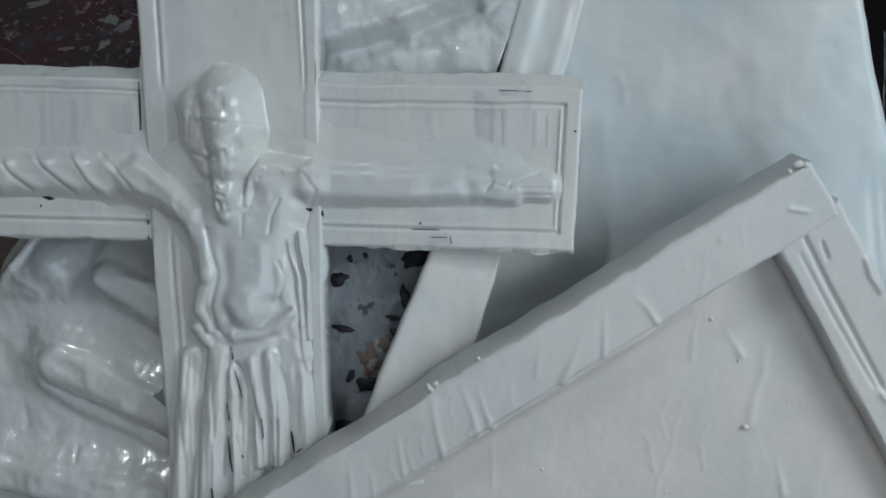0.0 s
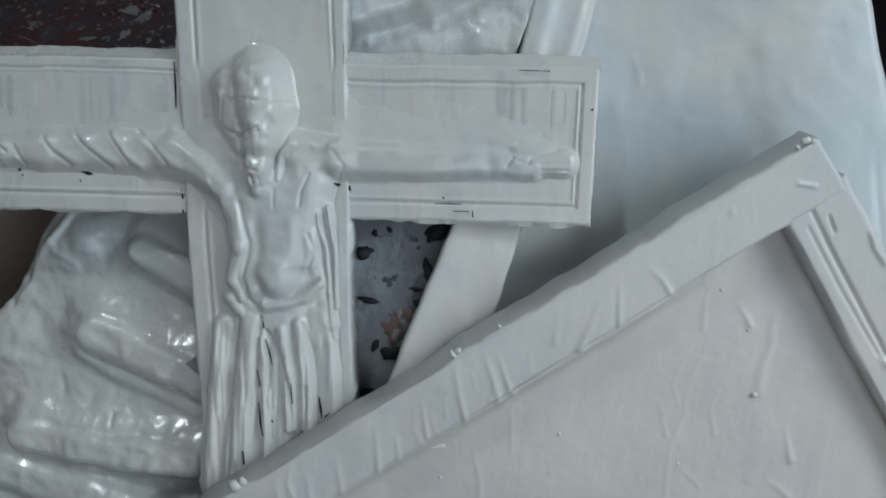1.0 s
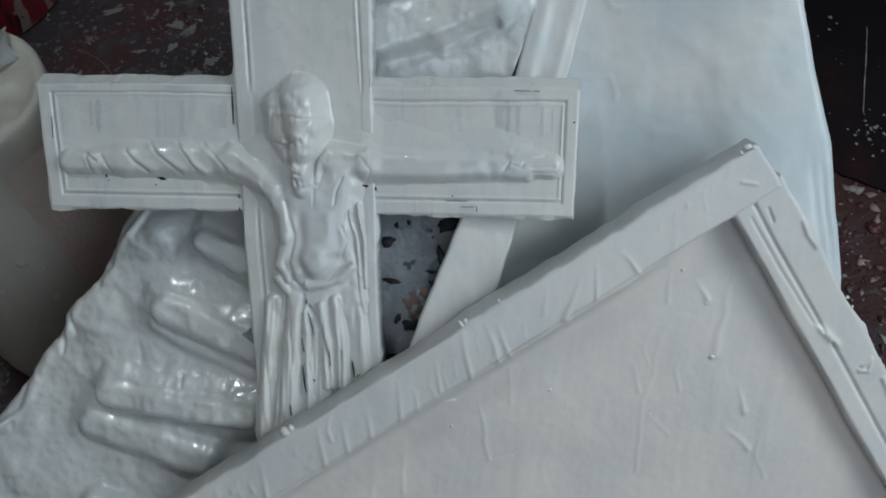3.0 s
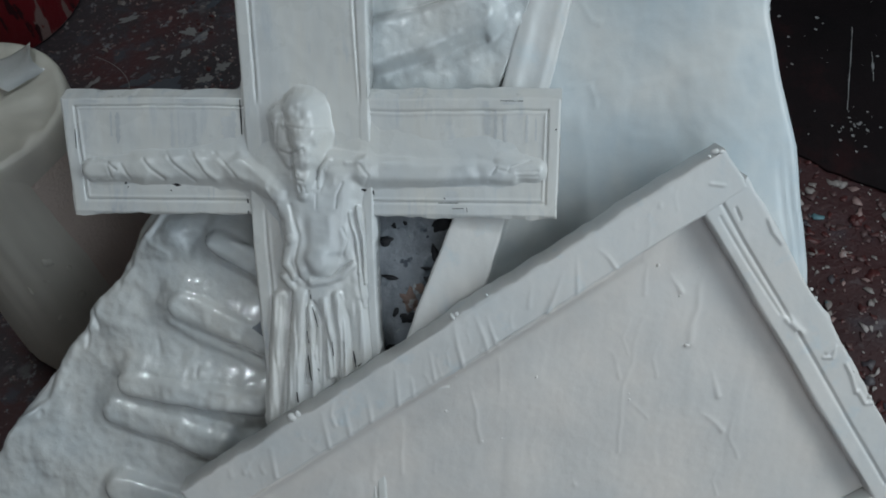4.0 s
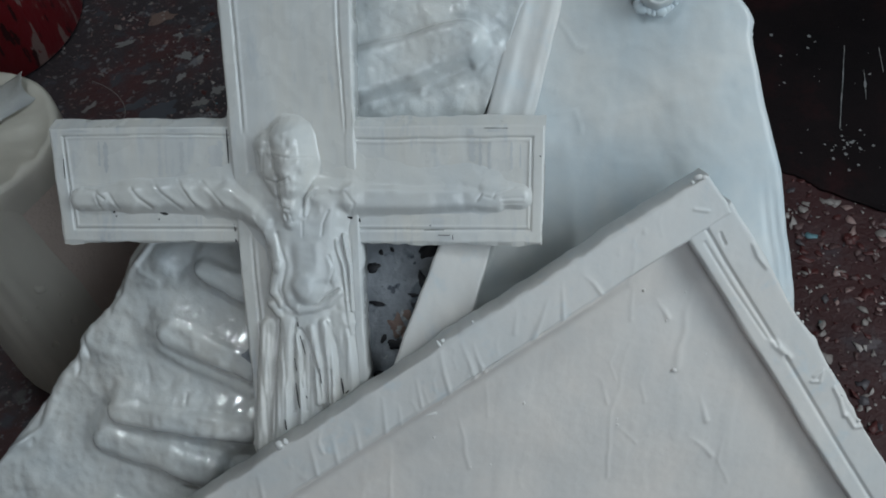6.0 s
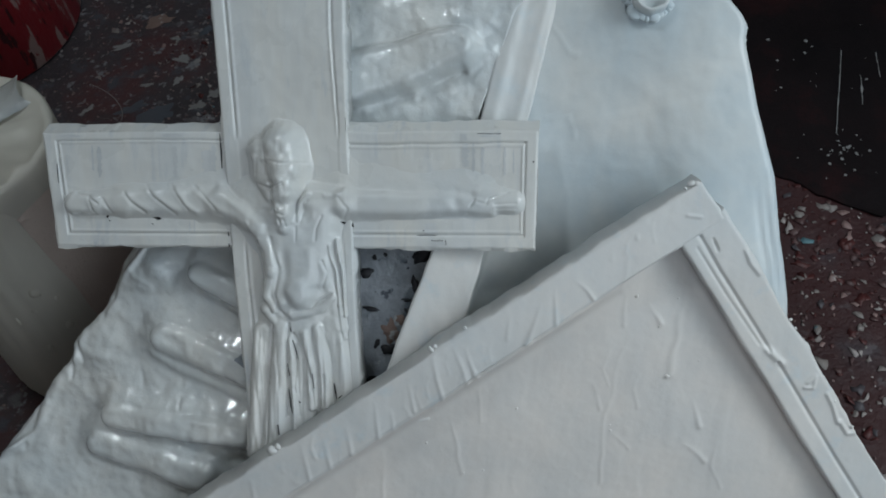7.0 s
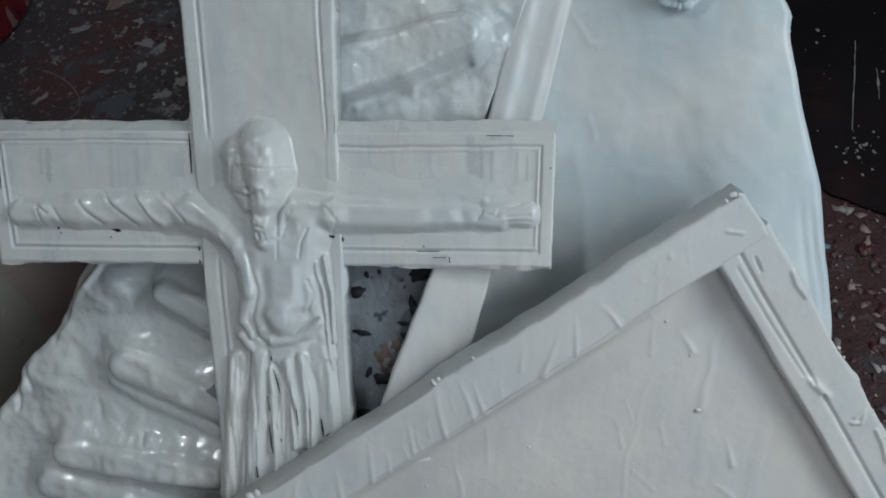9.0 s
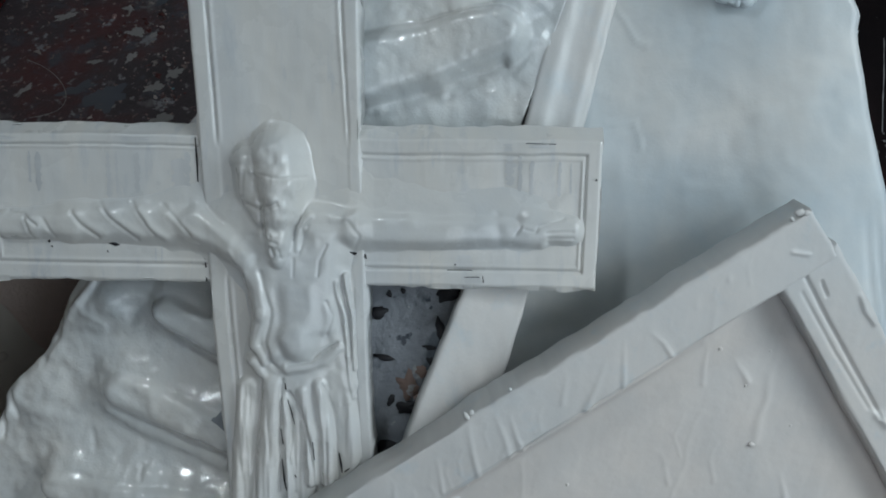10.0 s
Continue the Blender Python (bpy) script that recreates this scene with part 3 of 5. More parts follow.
def figure_height(u, v):
    bend_u, bend_v = u + 0.0007 * fbm(u * 60, v * 60, 31, 2), v + 0.0007 * fbm(u * 60, v * 60, 32, 2)
    h = union(bend_u, bend_v, FIGURE_FORMS + BODY_FILL)
    there = np.clip(h / 0.006, 0, 1)
    h = h + there * 0.8 * added(bend_u, bend_v, FIGURE_LINES)
    fold = np.clip((-0.135 - v) / 0.02, 0, 1)
    h += there * fold * (0.0012 * fbm(u * 160, v * 12, 2) + 0.0004 * fbm(u * 330, v * 30, 5))
    head = np.exp(-((u + 0.004) / 0.034) ** 4 - ((v - 0.016) / 0.056) ** 4)
    h += head * (0.0011 * fbm(u * 95, v * 95, 14, 2) + 0.0010 * np.maximum(fbm(u * 130, v * 60, 15, 2), 0))
    body = np.where((u > -0.05) & (u < 0.062), 1.0, 0.55)
    return h + there * body * (0.0006 * fbm(u * 45, v * 45, 4, 2) + 0.00010 * fbm(u * 150, v * 150, 9, 2))


def figure_base(u, v):
    return -0.0021 + 0.0026 * np.clip((0.075 - np.abs(u + 0.001)) / 0.02, 0, 1)


def figure_mesh(step=0.0011):
    us, vs = np.arange(-0.252, 0.253, step), np.arange(-0.325, 0.085, step)
    u, v = np.meshgrid(us, vs, indexing="ij")
    h = figure_height(u, v)
    z = figure_base(u, v) + h
    idx = np.arange(u.size).reshape(u.shape)
    quads = np.stack([idx[:-1, :-1], idx[1:, :-1], idx[1:, 1:], idx[:-1, 1:]], -1).reshape(-1, 4)
    quads = quads[(h.reshape(-1)[quads] > 0.0003).any(1)]
    used, inverse = np.unique(quads, return_inverse=True)
    verts = np.stack([u, v, z], -1).reshape(-1, 3)[used]
    return mesh_part("figure", verts.tolist(), inverse.reshape(-1, 4).tolist(), ENAMEL, cross, "glossy white painted relief figure with spread arms")


figure_mesh()

# thin grey washes dragged over the white, in upright strokes
strokes = random.Random(21)
THIN_GREY = paint("thin_grey_wash", (0.57, 0.59, 0.605), (0.70, 0.71, 0.715), 0.32, 0.2, 0.15, (3, 0.3, 1))


def arm_skin(u, v):
    u, v = np.array([u]), np.array([v])
    sign = 1 if u[0] > 0 else -1
    upper, end = (0.0092, 0.0150) if sign < 0 else (0.0138, 0.0125)
    d = np.minimum.reduce([v - ARM_LOW, np.maximum(ARM_TOP - v, 0) * 0.0145 / upper, (0.2535 - np.abs(u)) * 0.0145 / end])
    return float((moulded(np.maximum(d, 0.0)) + cross_skin(u, v, 3 + sign))[0])


for u, v, w, h in ((0.182, 0.036, 0.0040, 0.012), (0.190, 0.030, 0.0016, 0.018), (0.199, 0.028, 0.0020, 0.016), (0.221, 0.030, 0.0016, 0.014), (0.230, 0.030, 0.0010, 0.012), (0.205, 0.056, 0.0110, 0.0022), (0.180, 0.054, 0.0040, 0.0030),
                   (-0.200, 0.030, 0.0030, 0.016), (-0.207, 0.034, 0.0014, 0.013), (-0.142, 0.028, 0.0024, 0.018), (-0.135, 0.030, 0.0012, 0.017), (-0.118, 0.030, 0.0030, 0.016), (-0.084, 0.028, 0.0060, 0.014), (-0.077, 0.030, 0.0030, 0.017),
                   (0.146, -0.038, 0.0080, 0.0060), (0.155, -0.0525, 0.0070, 0.0024), (-0.105, -0.037, 0.0010, 0.006), (-0.100, -0.036, 0.0008, 0.007), (-0.230, 0.057, 0.0120, 0.0016), (-0.120, 0.0572, 0.0160, 0.0018)):
    b = bmesh.new()
    lo, hi = [], []
    for k in range(15):
        f = k / 14 * 2 - 1
        wide = w * (0.75 + 0.35 * strokes.uniform(-1, 1)) * (0.4 if k in (0, 14) else 1.0)
        slip = w * 0.2 * strokes.uniform(-1, 1)
        lo.append(b.verts.new((u - wide + slip, v + f * h, arm_skin(u - wide + slip, v + f * h) + 0.0003)))
        hi.append(b.verts.new((u + wide + slip, v + f * h, arm_skin(u + wide + slip, v + f * h) + 0.0003)))
    for k in range(14):
        b.faces.new((lo[k], hi[k], hi[k + 1], lo[k + 1]))
    part("brush_stroke", b, THIN_GREY, cross)

# thin dark lines on the arms and at the joints: points of u, v, half width
DARK_LINES = [[(-0.1522, -0.0250, 0.0003), (-0.1479, -0.0250, 0.0014), (-0.1420, -0.0272, 0.0011), (-0.1380, -0.0285, 0.0016), (-0.1345, -0.0290, 0.0003)], [(-0.1940, -0.0262, 0.0011), (-0.1925, -0.0276, 0.0010)], [(-0.1914, -0.0304, 0.0006), (-0.1908, -0.0318, 0.0006)],
        [(0.0545, -0.0309, 0.0003), (0.0590, -0.0322, 0.0014), (0.0605, -0.0318, 0.0004)], [(0.0661, -0.0307, 0.0010), (0.0668, -0.0350, 0.0012), (0.0678, -0.0368, 0.0003)], [(0.2496, 0.0300, 0.0008), (0.2502, 0.0288, 0.0008)],
        [(0.0640, 0.0320, 0.0003), (0.0642, 0.0161, 0.0004)], [(0.0668, 0.0263, 0.0003), (0.0668, 0.0161, 0.0004)], [(-0.0652, -0.0321, 0.0003), (-0.0638, -0.0455, 0.0006), (-0.0632, -0.0575, 0.0007)]]
DARK_LINES_2 = [[(-0.2455, 0.0290, 0.0003), (-0.2452, 0.0180, 0.0005), (-0.2446, 0.0085, 0.0003)], [(-0.1446, -0.0335, 0.0007), (-0.1441, -0.0352, 0.0004)], [(0.1388, -0.0397, 0.0007), (0.1402, -0.0402, 0.0005)], [(0.1330, -0.0447, 0.0003), (0.1532, -0.0446, 0.0003)],
          [(0.1475, -0.0499, 0.0003), (0.1595, -0.0498, 0.0003)], [(0.1618, -0.0490, 0.0003), (0.1624, -0.0543, 0.0004)], [(0.1942, 0.0575, 0.0003), (0.2177, 0.0572, 0.0003)], [(-0.0700, 0.0590, 0.0003), (-0.0692, 0.0412, 0.0008), (-0.0686, 0.0235, 0.0005)]]
for g in DARK_LINES + DARK_LINES_2:
    b = bmesh.new()
    sliver(b, g, lambda u, v: arm_skin(u, v) - 0.0001 if abs(u) > 0.0625 else 0.0028)
    part("dark_line", b, NEAR_BLACK, cross, "thin black line on the white surface")
# dark lines laid along the creases between the cloth's folds
CLOTH_DARK_LINES = [[(0.0032, -0.138, 0.0003), (0.0037, -0.1433, 0.0007)], [(0.0053, -0.1521, 0.0003), (0.0081, -0.1639, 0.0006), (0.0104, -0.1728, 0.0003)], [(-0.0016, -0.1773, 0.0004), (0.0013, -0.1891, 0.0006)], [(-0.0007, -0.2029, 0.0003), (0.0008, -0.2209, 0.0009), (0.0037, -0.2287, 0.0004)],
              [(0.0257, -0.1861, 0.0003), (0.0267, -0.2022, 0.0005)], [(-0.0115, -0.2407, 0.0006), (-0.0104, -0.2515, 0.0008)], [(0.0099, -0.2165, 0.0006), (0.0110, -0.2188, 0.0005)], [(0.0457, -0.1987, 0.0005), (0.0474, -0.2076, 0.0010), (0.0485, -0.2153, 0.0004)], [(0.0509, -0.2135, 0.0007), (0.0551, -0.2098, 0.0003)]]
for g in CLOTH_DARK_LINES:
    b = bmesh.new()
    sliver(b, g, lambda u, v: float((figure_base(np.array([u]), 0) + figure_height(np.array([u]), np.array([v])))[0]) + 0.0004)
    part("dark_line", b, NEAR_BLACK, cross, "thin black line on the white surface")

# ---------------------------------------------------------------- canvas in front, seen from its back
CANVAS = pose(0.384, -0.081, 0.437, 49.6, 0.02, 0.02) @ pose(0.018, 0.066, 0, 0, 0, 26.4)
# local: x runs to the corner's long side (negative), y down the short side (negative)
LONG, SHORT, BAR = 0.64, 0.46, 0.0465
canvas = thing("stretched_canvas", CANVAS, "stretched canvas turned to its back, all over white paint", "canvas")
# runs of paint: points, half widths, heights
RUNS = [
    (((-0.063, -0.095), (-0.093, -0.132), (-0.124, -0.162)), 0.0035, 0.0041, 0.0022, 0.0032, 2),
    (((-0.1122, -0.0619), (-0.1334, -0.0903)), 0.0023, 0.0023, 0.002, 0.002, 2),
    (((-0.101, -0.0871), (-0.1025, -0.1112)), 0.0023, 0.0029, 0.0015, 0.0025, 2),
    (((-0.1931, -0.1228), (-0.2011, -0.1564)), 0.0023, 0.0023, 0.002, 0.002, 2),
    (((-0.146, -0.1107), (-0.1804, -0.1464), (-0.2166, -0.1825), (-0.2456, -0.2254)), 0.0029, 0.0023, 0.002, 0.0015, 2),
    (((-0.1156, -0.1983), (-0.1259, -0.231)), 0.0017, 0.0029, 0.0015, 0.0025, 2),
    (((-0.1518, -0.2366), (-0.1403, -0.2681)), 0.0023, 0.0029, 0.002, 0.002, 2),
    (((-0.4364, -0.0617), (-0.4736, -0.1071)), 0.0035, 0.0035, 0.0012, 0.0012, 2),
    (((-0.3313, -0.0731), (-0.3568, -0.1343)), 0.0017, 0.0023, 0.0015, 0.0015, 2),
]
RUNS_2 = [
    (((-0.2809, -0.0479), (-0.3086, -0.0963)), 0.0017, 0.0017, 0.0015, 0.0015, 2),
    (((-0.2062, -0.1822), (-0.199, -0.2105)), 0.0023, 0.0023, 0.0014, 0.0014, 2),
    (((-0.4139, -0.0699), (-0.4445, -0.1198)), 0.0023, 0.0023, 0.0012, 0.0012, 2),
]
BAR_RUNS = [
    (((-0.1689, -0.0116), (-0.188, -0.0448)), 0.0017, 0.0023, 0.0015, 0.0025, 2),
    (((-0.1893, -0.0184), (-0.2075, -0.0341), (-0.2224, -0.0453)), 0.0023, 0.0035, 0.0015, 0.0032, 2),
    (((-0.1481, -0.0176), (-0.1441, -0.03), (-0.1436, -0.0463)), 0.002, 0.002, 0.0022, 0.0022, 2),
    (((-0.3062, -0.004), (-0.3155, -0.0252), (-0.3239, -0.0502)), 0.0023, 0.0023, 0.0024, 0.0024, 2),
    (((-0.2844, -0.0103), (-0.2881, -0.0294), (-0.2955, -0.052)), 0.0023, 0.0023, 0.0024, 0.0024, 2),
    (((-0.2752, -0.0166), (-0.2803, -0.0347), (-0.2838, -0.0483)), 0.0017, 0.0023, 0.0024, 0.0024, 2),
    (((-0.3815, -0.013), (-0.4009, -0.0482)), 0.0017, 0.0023, 0.002, 0.002, 2),
    (((-0.372, -0.0269), (-0.385, -0.0531)), 0.0017, 0.0023, 0.002, 0.002, 2),
    (((-0.0925, -0.0226), (-0.115, -0.0555)), 0.0029, 0.0029, 0.0018, 0.0018, 2),
]
BAR_RUNS_2 = [
    (((-0.2206, -0.0115), (-0.2354, -0.0298)), 0.0023, 0.0023, 0.0015, 0.0015, 2),
    (((-0.4204, -0.0197), (-0.4336, -0.0485)), 0.0023, 0.0023, 0.002, 0.002, 2),
    (((-0.4684, -0.0093), (-0.4834, -0.0449)), 0.0023, 0.0023, 0.002, 0.002, 2),
    (((-0.4462, -0.017), (-0.4587, -0.0465)), 0.0023, 0.0023, 0.002, 0.002, 2),
    (((-0.5326, -0.0108), (-0.5478, -0.0409)), 0.0023, 0.0023, 0.002, 0.002, 2),
    (((-0.342, -0.0145), (-0.3543, -0.043)), 0.0017, 0.0017, 0.0016, 0.0016, 2),
]
SIDE_LINES = [
    (((-0.0257, -0.0291), (-0.0274, -0.0863), (-0.0268, -0.1669), (-0.0269, -0.1886)), 0.0015, 0.0015, -0.0026, -0.0026, 2),
    (((-0.0343, -0.0556), (-0.0345, -0.1107), (-0.0319, -0.1764)), 0.0012, 0.0012, -0.0012, -0.0012, 2),
    (((-0.0259, -0.2038), (-0.0275, -0.3297), (-0.0276, -0.4092)), 0.0017, 0.0017, -0.0026, -0.0026, 2),
    (((-0.0279, -0.1857), (-0.0232, -0.2071)), 0.0035, 0.0035, 0.0025, 0.0025, 2),
    (((-0.0172, -0.0564), (-0.019, -0.0687)), 0.001, 0.001, -0.0025, -0.0025, 2),
    (((-0.0263, -0.0218), (-0.0158, -0.0309)), 0.0012, 0.0012, 0.0015, 0.0015, 2),
    (((-0.0119, -0.2405), (-0.0014, -0.2389), (-0.0094, -0.2482), (-0.0165, -0.2433)), 0.0017, 0.0017, 0.002, 0.002, 2),
]
SIDE_LINES_2 = [
    (((-0.0009, -0.263), (-0.0018, -0.2774), (-0.0065, -0.2969)), 0.002, 0.002, 0.002, 0.002, 2),
    (((-0.004, -0.2971), (-0.004, -0.3139), (0.0038, -0.3177)), 0.002, 0.002, 0.002, 0.002, 2),
    (((0.0041, -0.0845), (0.0015, -0.0964), (0.0034, -0.1114)), 0.0023, 0.0023, 0.002, 0.002, 2),
]


def small_runs(seed, count, x0, x1, y0, y1, long_most):
    """Short thin runs that all went the same way down."""
    r, out = random.Random(seed), []
    for _ in range(count):
        x, y = r.uniform(x0, x1), r.uniform(y0, y1)
        ln, turn, w = r.uniform(0.006, long_most), r.gauss(0.60, 0.22), r.uniform(0.0009, 0.0022)
        mid = (x - 0.5 * ln * math.sin(turn + 0.25), y - 0.5 * ln * math.cos(turn + 0.25))
        out.append(((x, y), mid, (x - ln * math.sin(turn), y - ln * math.cos(turn))))
        out[-1] = (out[-1], w, w * 1.3, 0.0001, r.uniform(0.0003, 0.0009), 2)
    return out


def as_runs(rows, deep):
    """Runs start as nothing and swell towards their end."""
    return [(pts, w0 * 0.95, w1 * 0.95, h0 * 0.15 * deep, h1 * deep, 2) for pts, w0, w1, h0, h1, _ in rows]


ALL_RUNS = as_runs(RUNS + RUNS_2 + BAR_RUNS + BAR_RUNS_2, 0.62) + small_runs(11, 26, -0.60, -0.05, -0.040, -0.004, 0.030) + small_runs(12, 20, -0.52, -0.06, -0.33, -0.06, 0.060)


def brushed(u, v, k):
    """Thick paint: broad swellings, marks along the runs, fine grain."""
    a, c = 0.60 * u + 0.80 * v, 0.80 * u - 0.60 * v
    return 0.0010 * fbm(u * 10, v * 10, k) + 0.00025 * fbm(c * 60, a * 14, k + 1, 2) + 0.00009 * fbm(u * 130, v * 130, k + 2, 2) + 0.0009 * np.maximum(fbm(c * 30, a * 7, k + 3, 2) - 0.45, 0)


def wavy(x, k):
    """An outer edge: uneven, with paint hanging over it here and there."""
    return 0.0016 * fbm(x * 24, np.full_like(x, k), 41, 4) + 0.0030 * np.maximum(fbm(x * 34, np.full_like(x, k + 3.5), 42, 2) - 0.3, 0)


def bar(x0, y0, x1, y1, k, lines=()):
    def spot(s, t):
        u, v = x0 + (x1 - x0) * s, y0 + (y1 - y0) * t
        v = v + np.where((t > 0.97) | (t < 0.03), wavy(u, k), 0.0)
        return u + np.where(s > 0.97, wavy(v, k + 9.0), np.where(s < 0.03, 0.4 * wavy(v, k + 5.0), 0.0)), v

    def top(u, v, s, t):
        d = np.minimum.reduce([s * (x1 - x0), (1 - s) * (x1 - x0), t * (y1 - y0), (1 - t) * (y1 - y0)])
        return -0.0006 * (k > 1) - rounded(d, 0.0035) + brushed(u, v, 50) + added(u, v, lines)

    nx, ny = max(24, int((x1 - x0) / 0.0014)), max(24, int((y1 - y0) / 0.0014))
    return slab("stretcher_bar", steps(nx, 0.03 if x1 - x0 < 0.1 else 0.004), steps(ny, 0.03 if y1 - y0 < 0.1 else 0.004), spot, top, -0.034, BAR_PAINT, canvas)


bar(-LONG, -BAR, 0.003, 0.0005, 1, ALL_RUNS + SIDE_LINES[4:6])
bar(-BAR, -SHORT, 0.006, -BAR + 0.010, 2, SIDE_LINES + SIDE_LINES_2)
bar(-LONG, -SHORT, -LONG + BAR, -BAR - 0.0005, 3)
bar(-LONG + BAR + 0.0005, -SHORT, -BAR - 0.0005, -SHORT + BAR, 4)
DEEP = -0.0190


def cloth_top(u, v, s=None, t=None):
    flush = 0.0172 * np.exp(-(np.minimum(v + BAR, 0) / 0.009) ** 2) * np.clip((-u - 0.07) / 0.09, 0, 1)
    return DEEP + 0.0030 * fbm(u * 5, v * 5, 5, 2) + brushed(u, v, 60) + flush + added(u + 0.0022 * fbm(u * 36, v * 36, 61, 2), v + 0.0022 * fbm(u * 36, v * 36, 62, 2), ALL_RUNS) * (0.75 + 0.35 * fbm(u * 30, v * 30, 63, 2))


def cloth_z(u, v):
    return float(cloth_top(np.array([u]), np.array([v]))[0])


def cloth_spot(s, t):
    return -LONG + BAR + (LONG - 2 * BAR + 0.001) * s, -SHORT + BAR + (SHORT - 2 * BAR + 0.001) * t


slab("canvas_back", steps(400, 0.004), steps(270, 0.006), cloth_spot, cloth_top, -0.030, CANVAS_PAINT, canvas, "coarse white-primed canvas with drips")

DROPS = [(-0.1072, -0.072, 0.0018), (-0.1042, -0.112, 0.0016), (-0.0895, -0.1676, 0.0013), (-0.2709, -0.1054, 0.0016), (-0.3679, -0.0847, 0.0014), (-0.3381, -0.0554, 0.0012), (-0.3561, -0.1358, 0.0012), (-0.3374, -0.1448, 0.0012),
         (-0.2016, -0.1761, 0.0010), (-0.2039, -0.1822, 0.0012), (-0.0736, -0.0984, 0.0012), (-0.125, -0.163, 0.0024)]
EDGE_DROPS = [(-0.3039, 0.0035, 0.0034), (-0.2985, 0.003, 0.0024), (-0.0073, 0.0025, 0.0030), (-0.0032, -0.001, 0.0028), (-0.0144, 0.002, 0.0020), (0.0, -0.0252, 0.0014), (0.004, -0.0919, 0.0028), (0.0037, -0.1006, 0.0022), (0.0045, -0.1577, 0.0016),
              (0.006, -0.183, 0.0018), (0.006, -0.2011, 0.0020), (-0.496, 0.003, 0.0046), (-0.489, 0.0035, 0.0034), (-0.2632, 0.003, 0.0018), (-0.2224, -0.0455, 0.0020), (0.006, -0.1719, 0.0018), (0.004, -0.245, 0.0020), (0.002, -0.275, 0.0022), (0.003, -0.310, 0.0026)]
for x, y, r in DROPS:
    b = bmesh.new()
    bead(b, (x, y, cloth_z(x, y) - 0.0002), r, 0.6)
    part("drop", b, CANVAS_PAINT, canvas)
for x, y, r in EDGE_DROPS:
    b = bmesh.new()
    bead(b, (x, y, -0.0022), r, 0.75)
    part("drop", b, BAR_PAINT, canvas)

# ---------------------------------------------------------------- relief board behind the cross
BOARD = pose(-0.035, -0.015, 0.349, 35.06, -8.0, -5.58) @ pose(-0.158, 0.072, 0, 0, 0, 46.5)
# local: x along its upper left edge (up right), y to its lower right (negative)
board = thing("relief_board", BOARD, "board with rolled lumps stuck on, flooded with glossy white paint", "relief panel")
# rolls under the paint, then folds and nicks: points, half widths, heights, bluntness
STICKS = [
    (((0.031, -0.083), (0.037, -0.131)), 0.016, 0.0154, 0.022, 0.02, 5),
    (((-0.051, -0.091), (-0.039, -0.136), (-0.027, -0.183)), 0.0186, 0.0179, 0.017, 0.019, 5),
    (((-0.072, -0.089), (-0.061, -0.149), (-0.051, -0.197)), 0.009, 0.009, 0.007, 0.007, 3),
    (((-0.161, -0.092), (-0.123, -0.157), (-0.086, -0.222)), 0.016, 0.0154, 0.02, 0.02, 5),
    (((-0.199, -0.096), (-0.171, -0.164), (-0.154, -0.208)), 0.0166, 0.0179, 0.013, 0.013, 5),
    (((0.294, -0.1), (0.342, -0.139), (0.387, -0.173)), 0.0294, 0.023, 0.022, 0.024, 6),
    (((0.341, -0.063), (0.386, -0.119), (0.419, -0.154)), 0.032, 0.032, 0.006, 0.008, 4),
    (((0.011, -0.033), (0.033, -0.054)), 0.0141, 0.0128, 0.007, 0.006, 3),
]
BOARD_MARKS = [
    (((-0.015, -0.0142), (-0.0203, -0.0229), (-0.0166, -0.0447)), 0.0019, 0.0019, 0.002, 0.002, 2),
    (((-0.04, -0.0069), (-0.0575, -0.015), (-0.0798, -0.0167)), 0.0019, 0.0019, -0.004, -0.004, 2),
    (((-0.124, -0.0086), (-0.1359, -0.0245)), 0.0019, 0.0019, -0.004, -0.004, 2),
    (((-0.1349, -0.0069), (-0.1622, -0.0236)), 0.0019, 0.0019, -0.004, -0.004, 2),
    (((-0.1042, 0.0003), (-0.1087, -0.0095), (-0.1429, -0.0168)), 0.0038, 0.0038, 0.004, 0.004, 2),
    (((-0.2059, -0.0188), (-0.2505, -0.0244)), 0.0032, 0.0032, 0.004, 0.004, 2),
    (((-0.2062, -0.0086), (-0.2593, -0.0244)), 0.0019, 0.0019, -0.003, -0.003, 2),
    (((-0.0571, -0.0676), (-0.0704, -0.0811), (-0.0816, -0.0768)), 0.0019, 0.0019, 0.002, 0.002, 2),
    (((-0.0976, -0.144), (-0.1044, -0.1505)), 0.0013, 0.0013, -0.0025, -0.0025, 2),
]
BOARD_MARKS_2 = [
    (((-0.1049, -0.088), (-0.1153, -0.1003)), 0.0019, 0.0019, -0.002, -0.002, 2),
    (((-0.164, -0.031), (-0.167, -0.059)), 0.0051, 0.0051, 0.002, 0.002, 2),
    (((-0.101, -0.041), (-0.084, -0.074)), 0.0051, 0.0051, 0.0025, 0.0025, 2),
    (((-0.121, -0.067), (-0.101, -0.103)), 0.0064, 0.0064, 0.002, 0.002, 2),
    (((-0.1567, -0.072), (-0.1217, -0.1255), (-0.0965, -0.1885)), 0.0026, 0.0026, 0.002, 0.002, 2),
    (((-0.2803, -0.0071), (-0.2597, -0.0228)), 0.0038, 0.0038, 0.005, 0.005, 2),
    (((-0.292, -0.045), (-0.273, -0.074)), 0.0051, 0.0051, 0.002, 0.002, 2),
]
ROLL_FOOT = [(((0.2702, -0.1136), (0.3073, -0.1466), (0.339, -0.1679), (0.371, -0.1921)), 0.0034, 0.0026, -0.0180, -0.0140, 2)]
